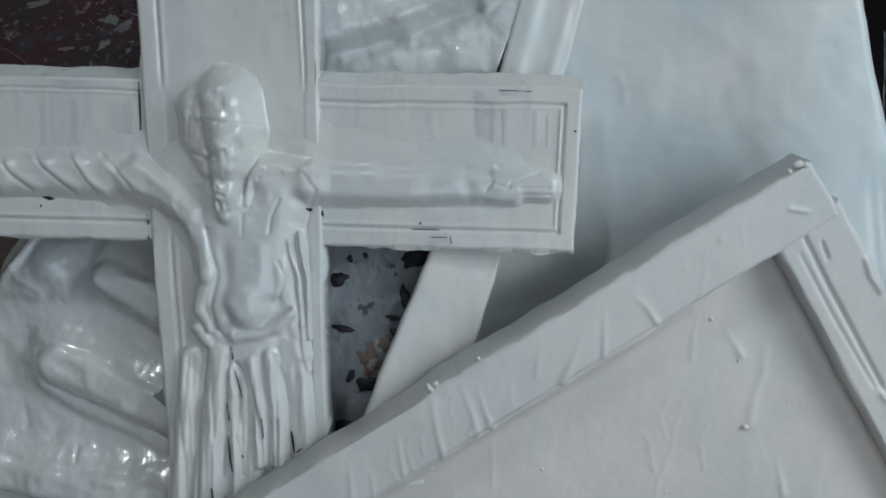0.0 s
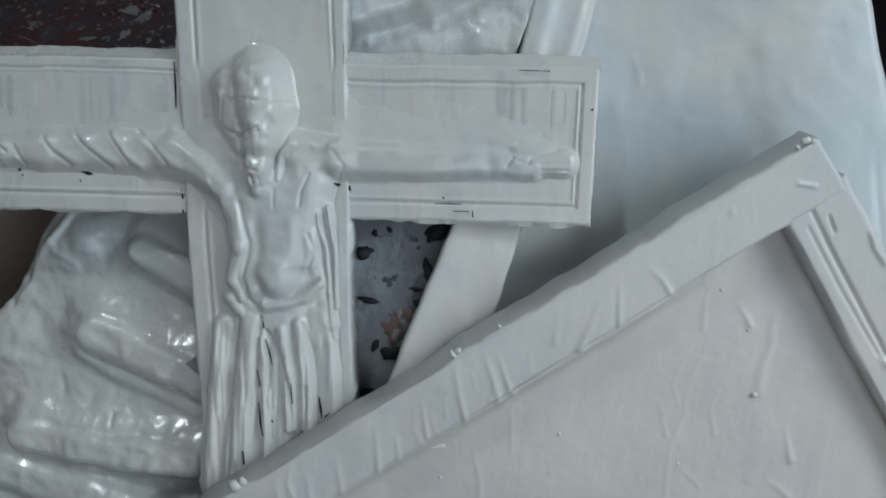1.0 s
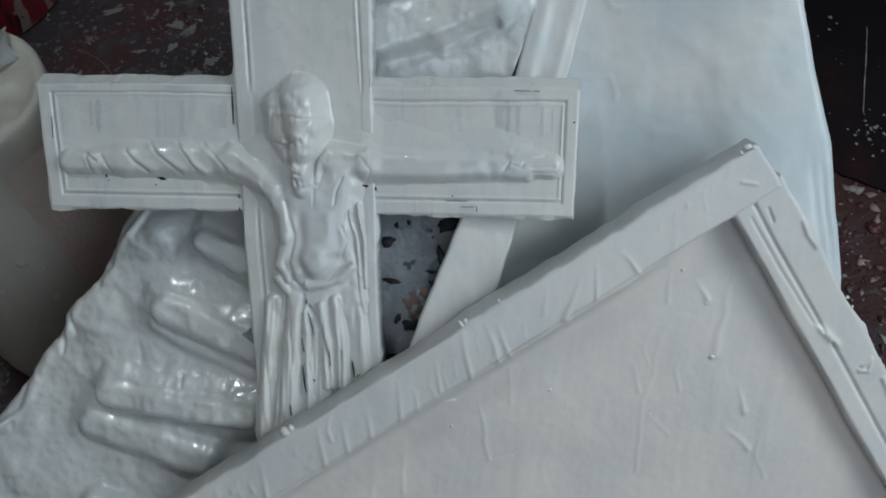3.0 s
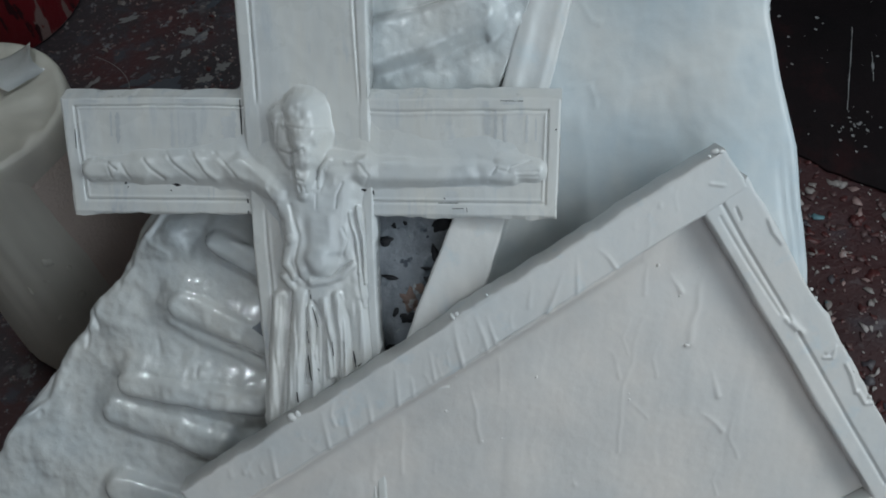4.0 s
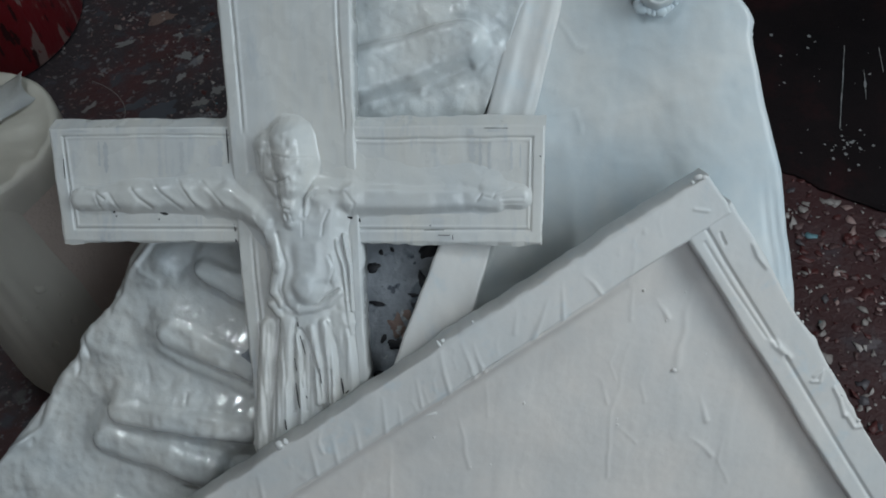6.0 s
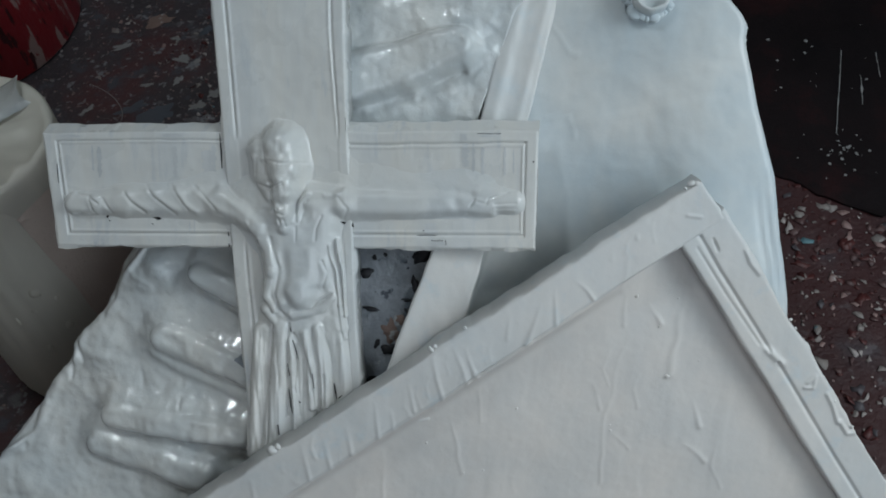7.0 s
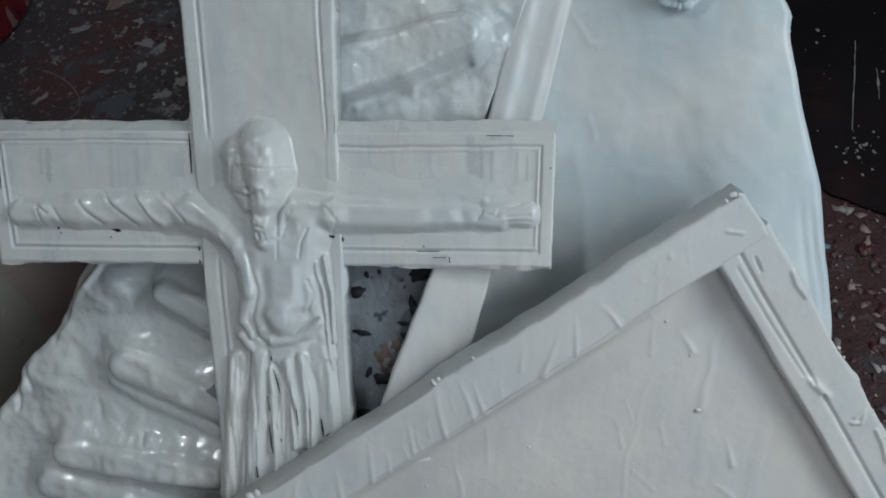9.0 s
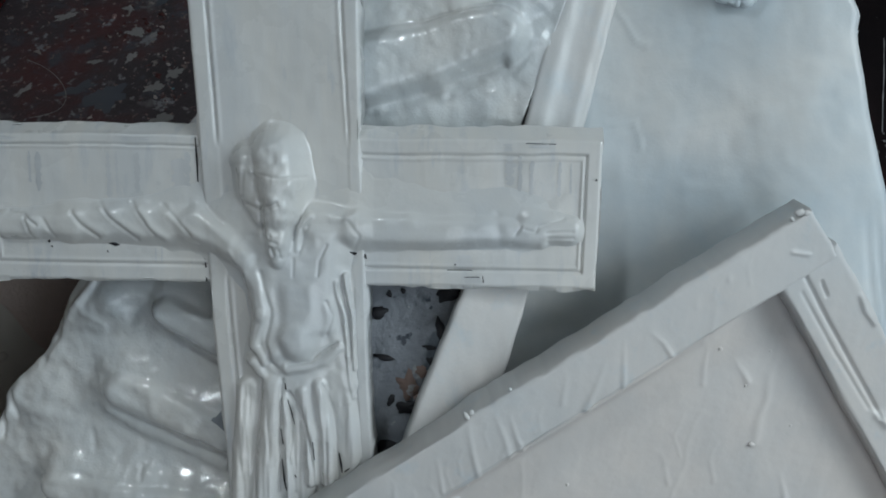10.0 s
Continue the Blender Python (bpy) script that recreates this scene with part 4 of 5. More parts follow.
MORE_STICKS = [(((0.118, -0.150), (0.070, -0.205)), 0.014, 0.012, 0.017, 0.014, 3), (((0.150, -0.185), (0.105, -0.215)), 0.011, 0.010, 0.014, 0.011, 3), (((-0.265, -0.150), (-0.230, -0.240)), 0.018, 0.018, 0.012, 0.012, 5)]
BX0, BX1 = -0.60, 0.62


def soaked(rolls):
    """Paint that banked up along the upper side of each roll."""
    return [(tuple((x + 0.0095, y + 0.0090) for x, y in pts), w0 * 1.15, w1 * 1.25, h0 * 0.62, h1 * 0.62, 2.4) for pts, w0, w1, h0, h1, _ in rolls]


def board_low(x):
    return -0.340 + 0.065 * np.clip((x - 0.10) / 0.09, 0, 1) + 0.075 * np.clip((x - 0.20) / 0.25, 0, 1)


def board_relief(x, y):
    bx, by = x + 0.0022 * fbm(x * 24, y * 24, 71, 2), y + 0.0022 * fbm(x * 24, y * 24, 72, 2)
    rolls = STICKS + MORE_STICKS
    h = union(bx, by, rolls + soaked(STICKS[:5])) + 0.55 * added(bx, by, [(pts, w0 * 1.5, w1 * 1.5, h0, h1, p) for pts, w0, w1, h0, h1, p in BOARD_MARKS + BOARD_MARKS_2 + ROLL_FOOT])
    wrinkle = np.maximum(fbm(x * 26 + y * 16, y * 20 - x * 8, 73, 2), 0) ** 2
    return h + 0.0045 * fbm(x * 10, y * 10, 74, 2) + 0.0016 * fbm(x * 34, y * 34, 75, 3) + 0.0030 * wrinkle + 0.0006 * fbm(x * 85, y * 85, 76, 2)


def board_z(x, y):
    return float(board_relief(np.array([x]), np.array([y]))[0])


def board_spot(s, t):
    x = BX0 + (BX1 - BX0) * s
    y0 = board_low(x)
    torn = 0.0060 * fbm(x * 14, x * 0 + 1.0, 77, 4) + 0.0050 * np.maximum(fbm(x * 17, x * 0 + 4.0, 78, 2) - 0.2, 0) - 0.004
    return x, y0 - y0 * t + np.clip((t - 0.90) / 0.10, 0, 1) * torn


def board_top(x, y, s, t):
    lip = 0.0060 * np.exp(-((y + 0.013 + 0.010 * fbm(x * 9, x * 0 + 1.0, 79)) / 0.004) ** 2) * np.maximum(fbm(x * 14, x * 0 + 3.0, 80) + 0.25, 0)
    return board_relief(x, y) - rounded((1 - t) * 0.29, 0.010) - 0.004 + lip


face = slab("panel", steps(760, 0.004), steps(240, 0.02), board_spot, board_top, -0.030, WET, board)
# faces in the gap beside the upright get the tone with painted-in shade
face.data.materials.append(SHADED_COLLAGE_MAT)
for p in face.data.polygons:
    x, y, _ = p.center
    if y < -0.185 + 0.035 * fractal(x * 18, y * 18, 6) and -0.02 < x < 0.27:
        p.material_index = 1


def patch(name, x0, y0, ru, rv, turn, mat, label, lift=0.0012):
    """A torn patch lying on the board."""
    b = bmesh.new()
    turn += radians(-46.5)
    ring = []
    for k in range(26):
        a = 2 * math.pi * k / 26
        r = max(0.35, 1 + 0.55 * fractal(math.cos(a) * 1.3 + x0 * 90, math.sin(a) * 1.6 + y0 * 90, 2, 4))
        p, q = r * ru * math.cos(a), r * rv * math.sin(a)
        ring.append((x0 + p * math.cos(turn) - q * math.sin(turn), y0 + p * math.sin(turn) + q * math.cos(turn)))
    mid = b.verts.new((x0, y0, board_z(x0, y0) - 0.004 + lift))
    vs = [b.verts.new((x, y, board_z(x, y) - 0.004 + lift)) for x, y in ring]
    low = [b.verts.new((x, y, board_z(x, y) - 0.006)) for x, y in ring]
    for k in range(26):
        b.faces.new((vs[k], vs[(k + 1) % 26], mid))
        b.faces.new((vs[k], low[k], low[(k + 1) % 26], vs[(k + 1) % 26]))
    return part(name, b, mat, board, label)


for x, y, ru, rv, turn in ((0.1388, -0.2303, 0.0081, 0.0050, 0.1), (0.1572, -0.2290, 0.0025, 0.0031, 0.0), (0.1668, -0.2370, 0.0019, 0.0025, 0.0), (0.1102, -0.2571, 0.0093, 0.0022, -0.3), (0.1424, -0.2841, 0.0056, 0.0019, -0.2), (0.1584, -0.2836, 0.0037, 0.0112, 0.2), (0.1321, -0.2961, 0.0043, 0.0074, 0.4), (0.0871, -0.2981, 0.0093, 0.0056, -0.2), (0.0838, -0.2839, 0.0025, 0.0056, -0.5), (0.1154, -0.3038, 0.0037, 0.0025, 0.0), (0.0459, -0.3039, 0.0124, 0.0062, 0.0), (0.1908, -0.2696, 0.0149, 0.0074, 0.3)):
    patch("torn_hole", x, y, ru, rv, turn, NEAR_BLACK, "dark torn hole in the paint")
for x, y, ru, rv, turn in ((0.1041, -0.2888, 0.0087, 0.0105, 0.2), (0.1207, -0.2909, 0.0043, 0.0062, 0.3), (0.1012, -0.3029, 0.0056, 0.0043, -0.3)):
    patch("bare_patch", x, y, ru, rv, turn, RUST_MAT, "bare reddish brown patch", 0.0018)

# ---------------------------------------------------------------- wrapped panel and its slat
PANEL = pose(0.33, 0.06, 0.449, 32.47, 0.42, 0.26)
panel = thing("wrapped_panel", PANEL, "large canvas wrapped in cloth and coated bluish white", "canvas")
RIGHT_EDGE = ((-0.36, 0.156), (-0.19, 0.166), (-0.15, 0.165), (-0.125, 0.163), (-0.064, 0.164), (0.004, 0.156), (0.040, 0.154), (0.068, 0.152), (0.076, 0.1525), (0.088, 0.156), (0.092, 0.1555), (0.102, 0.152), (0.130, 0.135), (0.18, 0.105), (0.34, 0.06))


def right_edge(v):
    for (v0, u0), (v1, u1) in zip(RIGHT_EDGE, RIGHT_EDGE[1:]):
        if v <= v1:
            return u0 + (u1 - u0) * max(0.0, (v - v0) / (v1 - v0))
    return RIGHT_EDGE[-1][1]


def slat_u(v):
    """Middle of the slat, by v."""
    return -0.095 + (v - 0.036) * (0.39 if v > 0.036 else 0.505)


def panel_spot(s, t):
    v = -0.262 + 0.602 * t
    a, c = slat_u(v) + 0.002, right_edge(v) + 0.0015 * fractal(v * 30, 2.0)
    return a + (c - a) * s, v


def swell(u, v):
    """The cover bulges towards its free side."""
    rise = np.interp(v, (-0.24, -0.18, -0.12, -0.06, 0.0, 0.08, 0.14), (0.008, 0.022, 0.034, 0.040, 0.044, 0.048, 0.050))
    c = max(0.0, min(1.0, (u + 0.10) / 0.25))
    return float(rise) * c * c * (3 - 2 * c)


def sag(u, v):
    """The cover falls away from the slat towards its foot."""
    a = max(0.0, min(1.0, (0.02 - v) / 0.16))
    d = max(0.0, u - slat_u(v) - 0.024)
    return 0.060 * a * min(1.0, d / 0.012) * math.exp(-(d / 0.13) ** 2)


def panel_top(u, v, s, t):
    d = right_edge(v) - u
    h = -0.008 - soft_edge(max(d, 0), 0.010) + 0.0026 * fractal(u * 6, v * 6, 8) + 0.0008 * fractal(u * 32, v * 32, 1) + 0.0012 * fractal(u * 16, v * 5, 4) + swell(u, v) - sag(u, v)
    if v < -0.07:
        for off, w in ((0.010, 0.0022), (0.019, 0.0028)):
            h -= 0.0022 * math.exp(-((d - off - 0.03 * (v + 0.2)) / w) ** 2) * min(1.0, (-0.07 - v) / 0.05)
    # dents and ridges in the cover
    for a, c, w, k in COVER_MARKS:
        w *= 0.7
        q = seg_dist(u + 0.0020 * fractal(u * 40, v * 40, 2), v + 0.0020 * fractal(u * 40, v * 40, 5), a, c)
        if q < 3 * w:
            h += 0.6 * k * math.exp(-(q / w) ** 2)
    return h


COVER_MARKS = [((0.093, 0.028), (0.122, 0.025), 0.0050, -0.0010), ((0.095, 0.038), (0.130, 0.036), 0.008, 0.0007), ((-0.034, 0.122), (-0.020, 0.095), 0.0022, 0.0016), ((-0.020, 0.095), (-0.011, 0.089), 0.0022, 0.0018),
               ((-0.054, 0.030), (-0.030, 0.026), 0.0024, 0.0014), ((-0.030, 0.026), (-0.026, 0.006), 0.0024, 0.0014), ((-0.062, 0.062), (-0.046, 0.052), 0.0018, 0.0012), ((0.030, 0.085), (0.052, 0.078), 0.0022, 0.0009), ((0.006, -0.030), (0.030, -0.036), 0.006, 0.0008), ((0.085, -0.020), (0.108, -0.050), 0.007, 0.0009),
               ((0.110, 0.060), (0.150, 0.050), 0.006, -0.0012), ((0.040, 0.050), (0.070, 0.020), 0.012, 0.0012)]
part("cloth_cover", plate(panel_spot, panel_top, -0.085, 130, 190, 0.01, 0.006), SHEET_PAINT, panel)


def slat_spot(s, t):
    v = -0.262 + 0.602 * t
    u = slat_u(v) + (s - 0.5) * (0.052 + 0.014 * max(0.0, min(1.0, -(v + 0.04) * 8)))
    return u + (0.0012 * fractal(v * 35, 5.0) if s < 0.02 or s > 0.98 else 0.0), v


def slat_top(u, v, s, t):
    d = min(s, 1 - s) * 0.052
    h = 0.004 - soft_edge(d, 0.003) + 0.0007 * fractal(u * 60, v * 30, 4)
    if v > -0.03:
        h += 0.0024 * math.exp(-((s - 0.24 - 0.05 * fractal(v * 12, 3.0)) / 0.15) ** 2) + 0.0016 * math.exp(-((s - 0.78) / 0.10) ** 2) - 0.001
    return h


part("slat", plate(slat_spot, slat_top, -0.045, 24, 150, 0.05, 0.006), BAR_PAINT, panel, "flat white painted wooden edge slat")

# a stub of tube stuck on the cover, its rim broken
b = lathe([(0.019, -0.006), (0.020, 0.004), (0.0185, 0.016), (0.016, 0.017), (0.0145, 0.012), (0.012, 0.002), (0.0, 0.0)], 30, 0.05)
stub = part("tube_stub", b, SHEET_PAINT, panel, "short paint-clogged tube stub")
stub.location = (0.063, 0.133, swell(0.063, 0.133) - 0.006)
for k in range(13):
    a = 3.1 + 3.3 * k / 12
    b = bmesh.new()
    bead(b, (0.063 + random.uniform(0.020, 0.024) * math.cos(a), 0.133 + random.uniform(0.019, 0.023) * math.sin(a), swell(0.063, 0.133) - 0.006), random.uniform(0.0030, 0.0062), 0.7)
    part("paint_bead", b, SHEET_PAINT, panel)
# small ragged bits along the cover's free edge
for k in range(5):
    v = (0.070, 0.076, 0.088, 0.094, 0.103)[k]
    b = bmesh.new()
    bead(b, (right_edge(v) - 0.001, v, swell(0.16, v) - 0.018), random.uniform(0.0012, 0.0026), 1.0)
    part("paint_bead", b, SHEET_PAINT, panel)

# ---------------------------------------------------------------- containers
pail = thing("paint_pail", pose(-0.402, 0.238, FLOOR), "tall pail, brown on one side and cream on the other, lid clogged with cream paint", "pail")
H = 0.39 - FLOOR
part("body", lathe([(0.0, 0.0), (0.131, 0.0), (0.134, 0.01), (0.119, H * 0.5), (0.1055, H - 0.03), (0.104, H - 0.012)], 72), BROWN_MAT, pail, "brown plastic body")


def lid_mesh():
    b = bmesh.new()
    rings = []
    profile = [(0.1045, -0.055), (0.1075, -0.045), (0.1085, -0.020), (0.1090, -0.006), (0.1050, 0.001), (0.098, 0.000), (0.088, -0.004), (0.072, -0.006), (0.05, -0.008), (0.028, -0.009), (0.008, -0.009)]
    for r, z in profile:
        ring = []
        for j in range(96):
            a = 2 * math.pi * j / 96
            x, y = r * math.cos(a), r * math.sin(a)
            dz = 0.015 * fractal(x * 15, y * 15, 1) + 0.005 * abs(fractal(x * 34 + y * 20, y * 26, 2)) if r < 0.104 else 0.0
            if z < -0.04:
                dz = 0.010 * fractal(math.cos(a) * 2, math.sin(a) * 2, 7)
            ring.append(b.verts.new((x * (1 + 0.012 * fractal(x * 30, y * 30, z * 20)), y, H + z + dz)))
        rings.append(ring)
    for k in range(len(rings) - 1):
        for j in range(96):
            b.faces.new((rings[k][j], rings[k][(j + 1) % 96], rings[k + 1][(j + 1) % 96], rings[k + 1][j]))
    b.faces.new(rings[-1])
    return b


part("lid", lid_mesh(), CREAM_PAINT, pail, "cream paint skin over the lid")


def coat_mesh():
    """A cream layer over one side of the pail, from rim to foot."""
    b = bmesh.new()
    cols = []
    for i in range(61):
        f = i / 60
        col = []
        for j in range(61):
            g = j / 60
            z = (H - 0.02) * (1 - g) + 0.004 * g
            first = radians(-58 + 10 * g) + 0.03 * fractal(z * 9, 4.0)
            a = first - f * radians(170)
            thick = 0.0020 * fractal(a * 7, z * 1.5, 2) + 0.0035 * min(1.0, min(f, 1 - f) * 14) + 0.0015 * fractal(math.cos(a) * 5, math.sin(a) * 5, z * 4) + 0.0012 * fractal(a * 9, z * 2.0, 6)
            r = 0.1062 + 0.030 * g + max(thick, -0.001)
            col.append(b.verts.new((r * math.cos(a), r * math.sin(a), z)))
        cols.append(col)
    for i in range(60):
        for j in range(60):
            b.faces.new((cols[i][j], cols[i + 1][j], cols[i + 1][j + 1], cols[i][j + 1]))
    bmesh.ops.recalc_face_normals(b, faces=b.faces)
    return b


part("cream_side", coat_mesh(), CREAM_PAINT, pail, "cream layer down one side")
for a, z, r in ((-75, 0.27, 0.007), (-82, 0.235, 0.005), (-70, 0.19, 0.006), (-95, 0.22, 0.006), (-66, 0.245, 0.004), (-88, 0.15, 0.006)):
    b = bmesh.new()
    bead(b, ((0.106 + 0.030 * (1 - z / H)) * math.cos(radians(a)), (0.106 + 0.030 * (1 - z / H)) * math.sin(radians(a)), z), r, 1.6)
    part("paint_bead", b, CREAM_PAINT, pail)
# a near-black disc paints the pouring hole's shade; a folded flap of skin lies over it
b = lathe([(0.0, 0.0), (0.014, 0.0), (0.017, 0.002), (0.0, 0.003)], 24, 0.15)
hole = part("hole_shade", b, NEAR_BLACK, pail, "near-black disc for the shade inside the pouring hole")
hole.location = (0.022, 0.050, H - 0.002)
b = bmesh.new()
rows_ = []
for i in range(9):
    a = math.pi * i / 8
    rows_.append([b.verts.new((0.030 * (j / 6 - 0.5) + 0.004 * math.sin(a * 2), 0.016 * math.cos(a), 0.018 * math.sin(a) ** 0.8 * (0.75 + 0.25 * math.cos(j * 0.9)) + 0.0025 * fractal(i * 0.35, j * 0.35))) for j in range(7)])
for i in range(8):
    for j in range(6):
        b.faces.new((rows_[i][j], rows_[i][j + 1], rows_[i + 1][j + 1], rows_[i + 1][j]))
bmesh.ops.solidify(b, geom=b.faces[:], thickness=0.003)
flap = part("flap", b, ENAMEL, pail, "white folded flap of dried paint")
flap.scale = (1.7, 1.5, 1.15)
flap.location, flap.rotation_euler = (0.044, 0.056, H - 0.004), (0, 0, 0.6)

red = thing("red_drum", pose(-0.715, 0.975, FLOOR), "red enamelled drum with flaking pale patches", "drum")
part("body", lathe([(0.0, 0.0), (0.200, 0.0), (0.205, 0.006), (0.205, 0.19), (0.209, 0.200), (0.209, 0.210), (0.205, 0.220), (0.205, 0.42)], 96, 0.004), RED_MAT, red)
part("lid", lathe([(0.205, 0.42), (0.210, 0.424), (0.210, 0.434), (0.200, 0.436), (0.0, 0.430)], 96, 0.004), RED_MAT, red)

# black sheet on the floor behind the panel
SHEET_EDGE = ((0.60, 0.46), (0.70, 0.35), (0.76, 0.29), (0.83, 0.25), (0.95, 0.22), (1.25, 0.18))


def sheet_front(x):
    for (x0, y0), (x1, y1) in zip(SHEET_EDGE, SHEET_EDGE[1:]):
        if x <= x1:
            return y0 + (y1 - y0) * max(0.0, (x - x0) / (x1 - x0))
    return SHEET_EDGE[-1][1]


def sheet_z(x, y):
    d = y - sheet_front(x)
    return FLOOR + 0.012 + 0.03 * min(1.0, max(d, 0.0) / 0.25) + 0.004 * fractal(x * 8, y * 8, 3) - 0.008 * math.exp(-(d / 0.02) ** 2)


def sheet_spot(s, t):
    x = 0.60 + 0.65 * s
    y0 = sheet_front(x) + 0.022 * fractal(x * 14, 2.0, 0.0, 4)
    return x, y0 + (1.15 - y0) * t


tarp = thing("black_sheet", pose(0, 0, 0), "black plastic sheet with thin white drips on the floor", "plastic sheet")
part("sheet", plate(sheet_spot, lambda x, y, s, t: sheet_z(x, y), FLOOR + 0.001, 60, 70), BLACK_MAT, tarp)

# thin white drips and spatter on the sheet
for pts in (((0.875, 0.560), (0.815, 0.395)), ((0.888, 0.500), (0.872, 0.440)), ((0.930, 0.545), (0.918, 0.490)), ((0.905, 0.365), (0.878, 0.300))):
    (xa, ya), (xb, yb) = pts
    b = bmesh.new()
    row = []
    for k in range(15):
        f = k / 14
        row.append((xa + (xb - xa) * f + 0.0008 * fractal(f * 6, xa * 30), ya + (yb - ya) * f, 0.0009 * (0.4 + abs(fractal(f * 9, ya * 40))) + (0.0014 if 5 < k < 9 and xa == 0.888 else 0.0)))
    sliver(b, row, lambda u, v: sheet_z(u, v) + 0.0005)
    part("white_drip", b, GREY_SPOT, tarp)
spat = random.Random(3)
for k in range(60):
    x, y = (0.815 + spat.gauss(0, 0.020), 0.365 + spat.gauss(0, 0.022)) if k < 34 else (spat.uniform(0.74, 0.98), spat.uniform(0.30, 0.62))
    if y < sheet_front(x) + 0.02:
        continue
    b = bmesh.new()
    bead(b, (x, y, sheet_z(x, y)), spat.choice((0.0006, 0.0010, 0.0012, 0.0022, 0.0030)), 0.25)
    part("spatter", b, GREY_SPOT, tarp)

# crate that carries the heap
crate = thing("wooden_crate", pose(0, 0, 0), "plain dark wooden crate under the leaning boards", "crate")
for k in range(4):
    z0 = FLOOR + 0.002 + k * 0.097
    for y0 in (0.150, 0.328):
        b = bmesh.new()
        box(b, 0.11, y0, z0, 0.37, y0 + 0.012, z0 + 0.085)
        part("plank", b, RUST_MAT, crate)
for x0 in (0.122, 0.340):
    b = bmesh.new()
    box(b, x0, 0.1625, FLOOR + 0.001, x0 + 0.018, 0.3275, FLOOR + 0.378)
    part("end_panel", b, RUST_MAT, crate)

# ---------------------------------------------------------------- flakes on the floor
rng = random.Random(7)


def flake(bm, x, y, size):
    m, a0 = rng.randint(5, 8), rng.uniform(0, 6.3)
    flat = rng.uniform(0.45, 1.0)
    tilt = Matrix.Rotation(rng.gauss(0, 0.14), 3, "X") @ Matrix.Rotation(rng.gauss(0, 0.14), 3, "Y") @ Matrix.Rotation(rng.uniform(0, 6.3), 3, "Z")
    base = FLOOR + floor_height(x, y) + size * 0.10 + 0.0010
    top, low = [], []
    for k in range(m):
        a = a0 + 2 * math.pi * k / m
        r = size * rng.choice((0.4, 0.7, 1.0, 1.35))
        q = tilt @ Vector((r * math.cos(a), flat * r * math.sin(a), size * rng.uniform(-0.08, 0.12)))
        top.append(bm.verts.new((x + q.x, y + q.y, base + q.z)))
        low.append(bm.verts.new((x + q.x, y + q.y, base + q.z - 0.0010)))
    c = bm.verts.new((x, y, base - size * rng.uniform(0, 0.12)))
    for k in range(m):
        j = (k + 1) % m
        bm.faces.new((top[k], top[j], c))
        bm.faces.new((top[k], low[k], low[j], top[j]))
    bm.faces.new(low[::-1])


def smear(x, y, rx, ry, turn, mat):
    """A flat dried splash on the floor."""
    b = bmesh.new()
    c = b.verts.new((x, y, FLOOR + floor_height(x, y) + 0.0030))
    ring = []
    for k in range(30):
        a = 2 * math.pi * k / 30
        r = max(0.3, 1 + 0.8 * fractal(math.cos(a) * 1.5 + x * 40, math.sin(a) * 1.5 + y * 40, 3, 4))
        p, q = r * rx * math.cos(a), r * ry * math.sin(a)
        u, v = x + p * math.cos(turn) - q * math.sin(turn), y + p * math.sin(turn) + q * math.cos(turn)
        ring.append(b.verts.new((u, v, FLOOR + floor_height(u, v) + 0.0016)))
    for k in range(30):
        b.faces.new((ring[k], ring[(k + 1) % 30], c))
    return part("paint_splash", b, mat, floor)


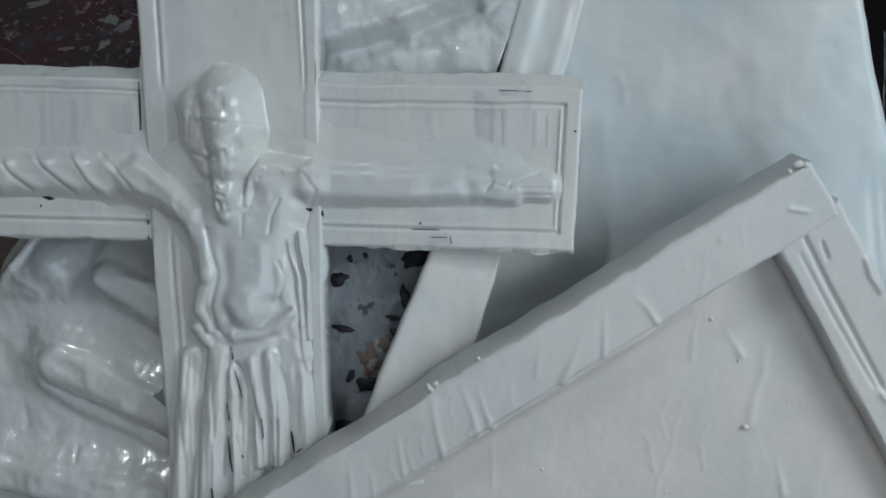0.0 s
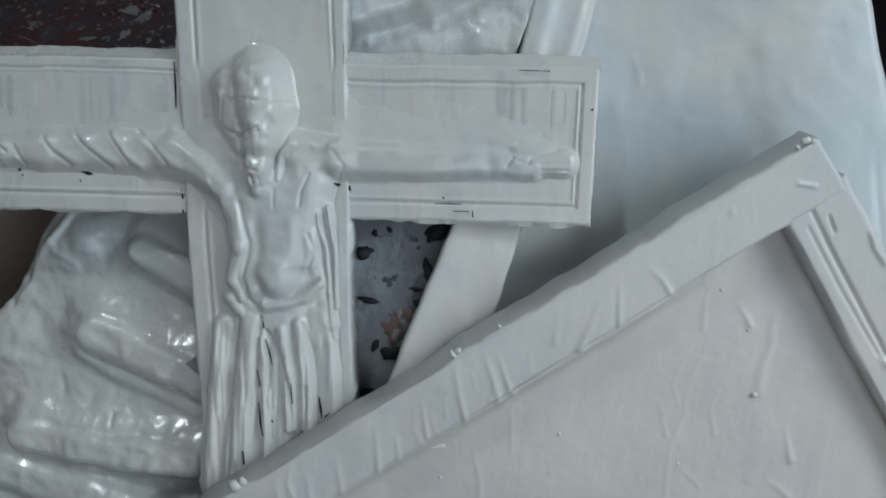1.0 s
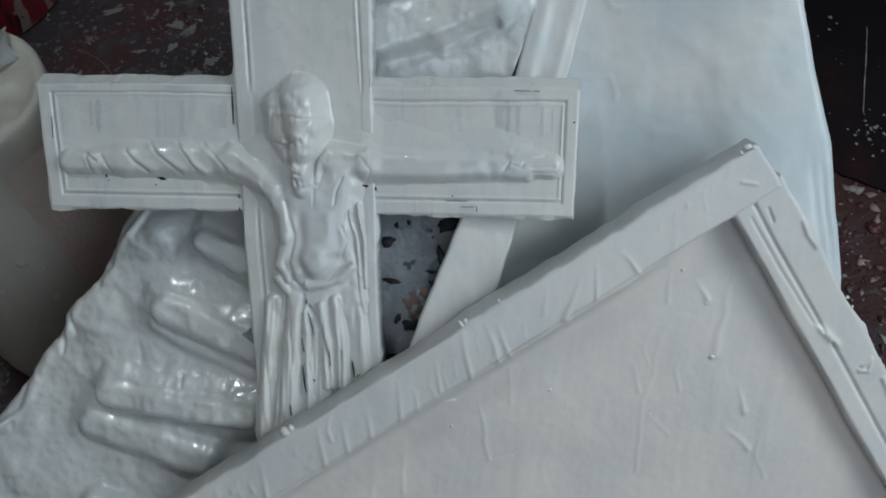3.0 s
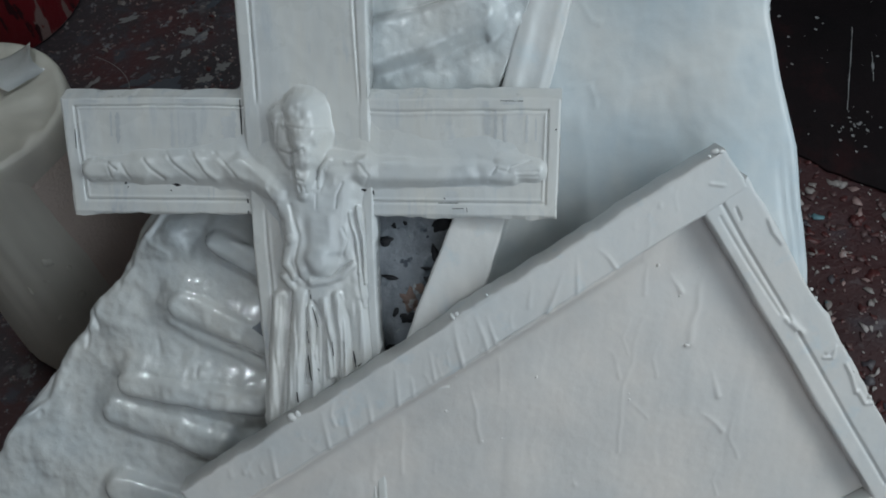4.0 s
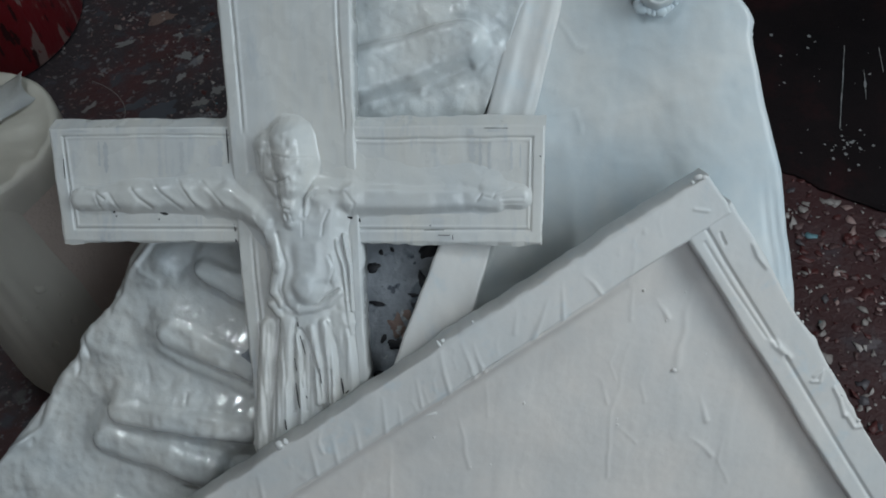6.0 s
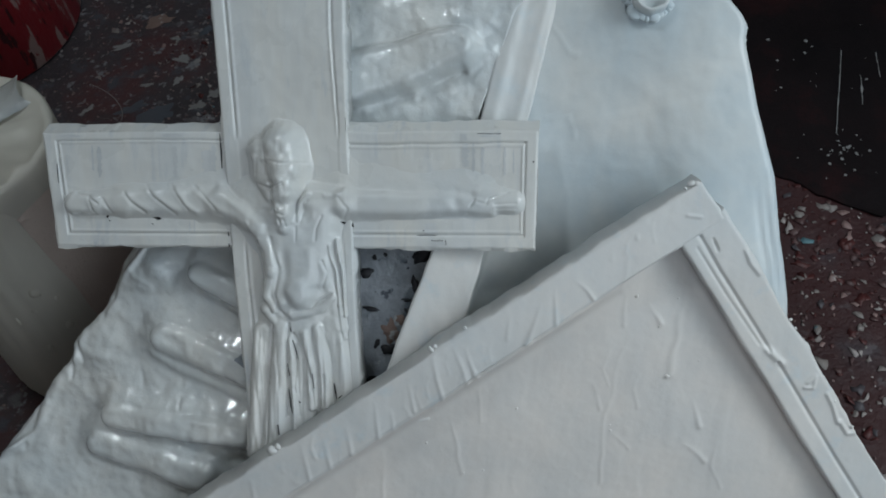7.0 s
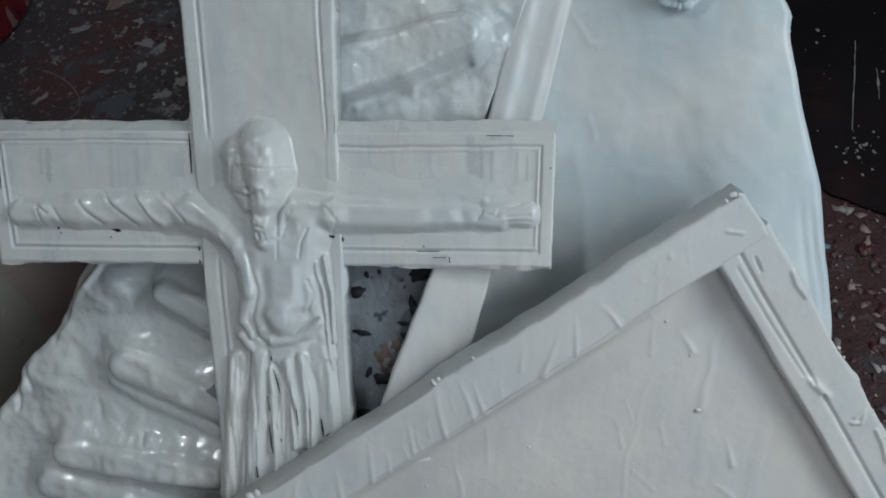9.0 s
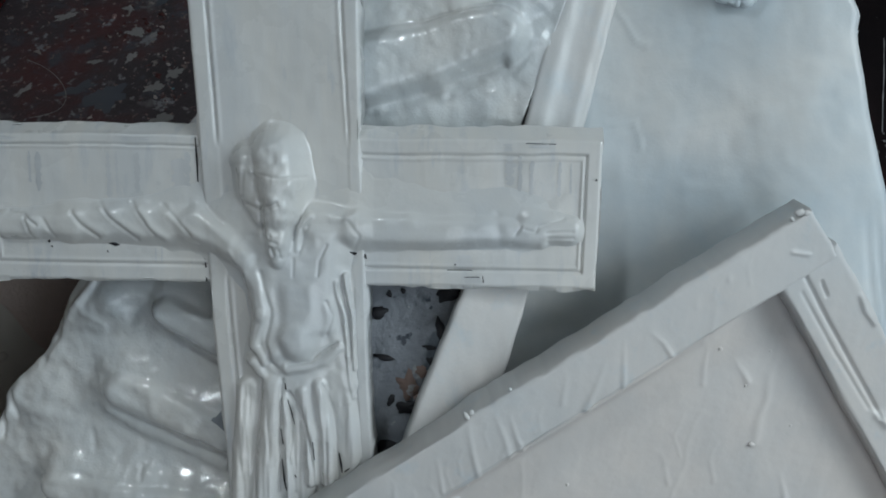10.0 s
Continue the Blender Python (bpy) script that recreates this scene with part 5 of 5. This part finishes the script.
BLUE_SPOT = paint("blue_grey_splash", (0.075, 0.085, 0.105), (0.11, 0.12, 0.14), 0.5, 0.0, 0.5)
for x, y, rx, ry, turn, mat in ((-0.335, 0.665, 0.030, 0.022, 0.3, BLUE_SPOT), (-0.295, 0.800, 0.016, 0.011, -0.4, GREY_SPOT), (-0.262, 0.675, 0.014, 0.009, 0.5, GREY_SPOT), (-0.360, 0.745, 0.014, 0.005, 0.1, GREY_SPOT),
                                (-0.265, 0.790, 0.008, 0.006, 0.9, GREY_SPOT), (-0.250, 0.605, 0.016, 0.010, 0.2, GREY_SPOT), (-0.300, 0.745, 0.012, 0.006, 1.0, GREY_SPOT), (-0.385, 0.690, 0.026, 0.010, 0.2, BLUE_SPOT),
                                (-0.420, 0.860, 0.016, 0.008, 0.4, GREY_SPOT), (-0.350, 0.920, 0.030, 0.014, 0.1, RUST_MAT), (-0.470, 0.700, 0.018, 0.006, 0.8, GREY_SPOT), (-0.310, 0.560, 0.022, 0.012, -0.3, BLUE_SPOT),
                                (-0.230, 0.700, 0.012, 0.010, 0.4, GREY_SPOT), (-0.400, 0.600, 0.018, 0.007, -0.2, RUST_MAT), (-0.250, 0.870, 0.020, 0.008, 0.6, BLUE_SPOT), (-0.310, 0.860, 0.010, 0.005, -0.5, GREY_SPOT)):
    smear(x, y, rx, ry, turn, mat)
# a curled thread of dried paint
cu = bpy.data.curves.new("paint_thread", "CURVE")
cu.dimensions, cu.bevel_depth, cu.bevel_resolution = "3D", 0.0005, 2
sp = cu.splines.new("POLY")
sp.points.add(24)
for k in range(25):
    f = k / 24
    x, y = -0.455 + 0.052 * math.sin(f * 3.6) + 0.008 * f, 0.640 + 0.105 * f - 0.02 * math.sin(f * 5)
    sp.points[k].co = (x, y, FLOOR + floor_height(x, y) + 0.004, 1)
cu.materials.append(GREY_SPOT)
tagged(new("paint_thread", cu), "thin curled grey thread of dried paint on the floor", "thread")

bm = bmesh.new()
for _ in range(2600):
    x, y = rng.uniform(-0.75, 1.05), rng.uniform(-0.35, 1.25)
    dense = x > 0.52 and y < 0.42
    if not dense and rng.random() < 0.72:
        continue
    flake(bm, x, y, rng.choice((0.0015, 0.002, 0.003, 0.004, 0.006, 0.009)))
for _ in range(1150):
    flake(bm, rng.uniform(0.53, 1.0), rng.uniform(-0.25, 0.33), rng.choice((0.002, 0.0025, 0.003, 0.004, 0.006, 0.008, 0.010)))
# heaps of crumbs, and larger chips
for x, y, spread in ((-0.308, 0.846, 0.022), (-0.322, 0.798, 0.020), (-0.263, 0.822, 0.016), (-0.246, 0.735, 0.018), (-0.237, 0.658, 0.020), (-0.396, 0.930, 0.030)):
    for _ in range(34):
        flake(bm, rng.gauss(x, spread), rng.gauss(y, spread), rng.choice((0.001, 0.0015, 0.002, 0.003, 0.005)))
for _ in range(24):
    flake(bm, rng.uniform(0.54, 0.95), rng.uniform(-0.20, 0.30), rng.uniform(0.009, 0.014))
tagged(part("paint_flakes", bm, FLAKE_MAT), "fallen grey and red paint flakes strewn over the floor", "paint flakes", kind="stuff")
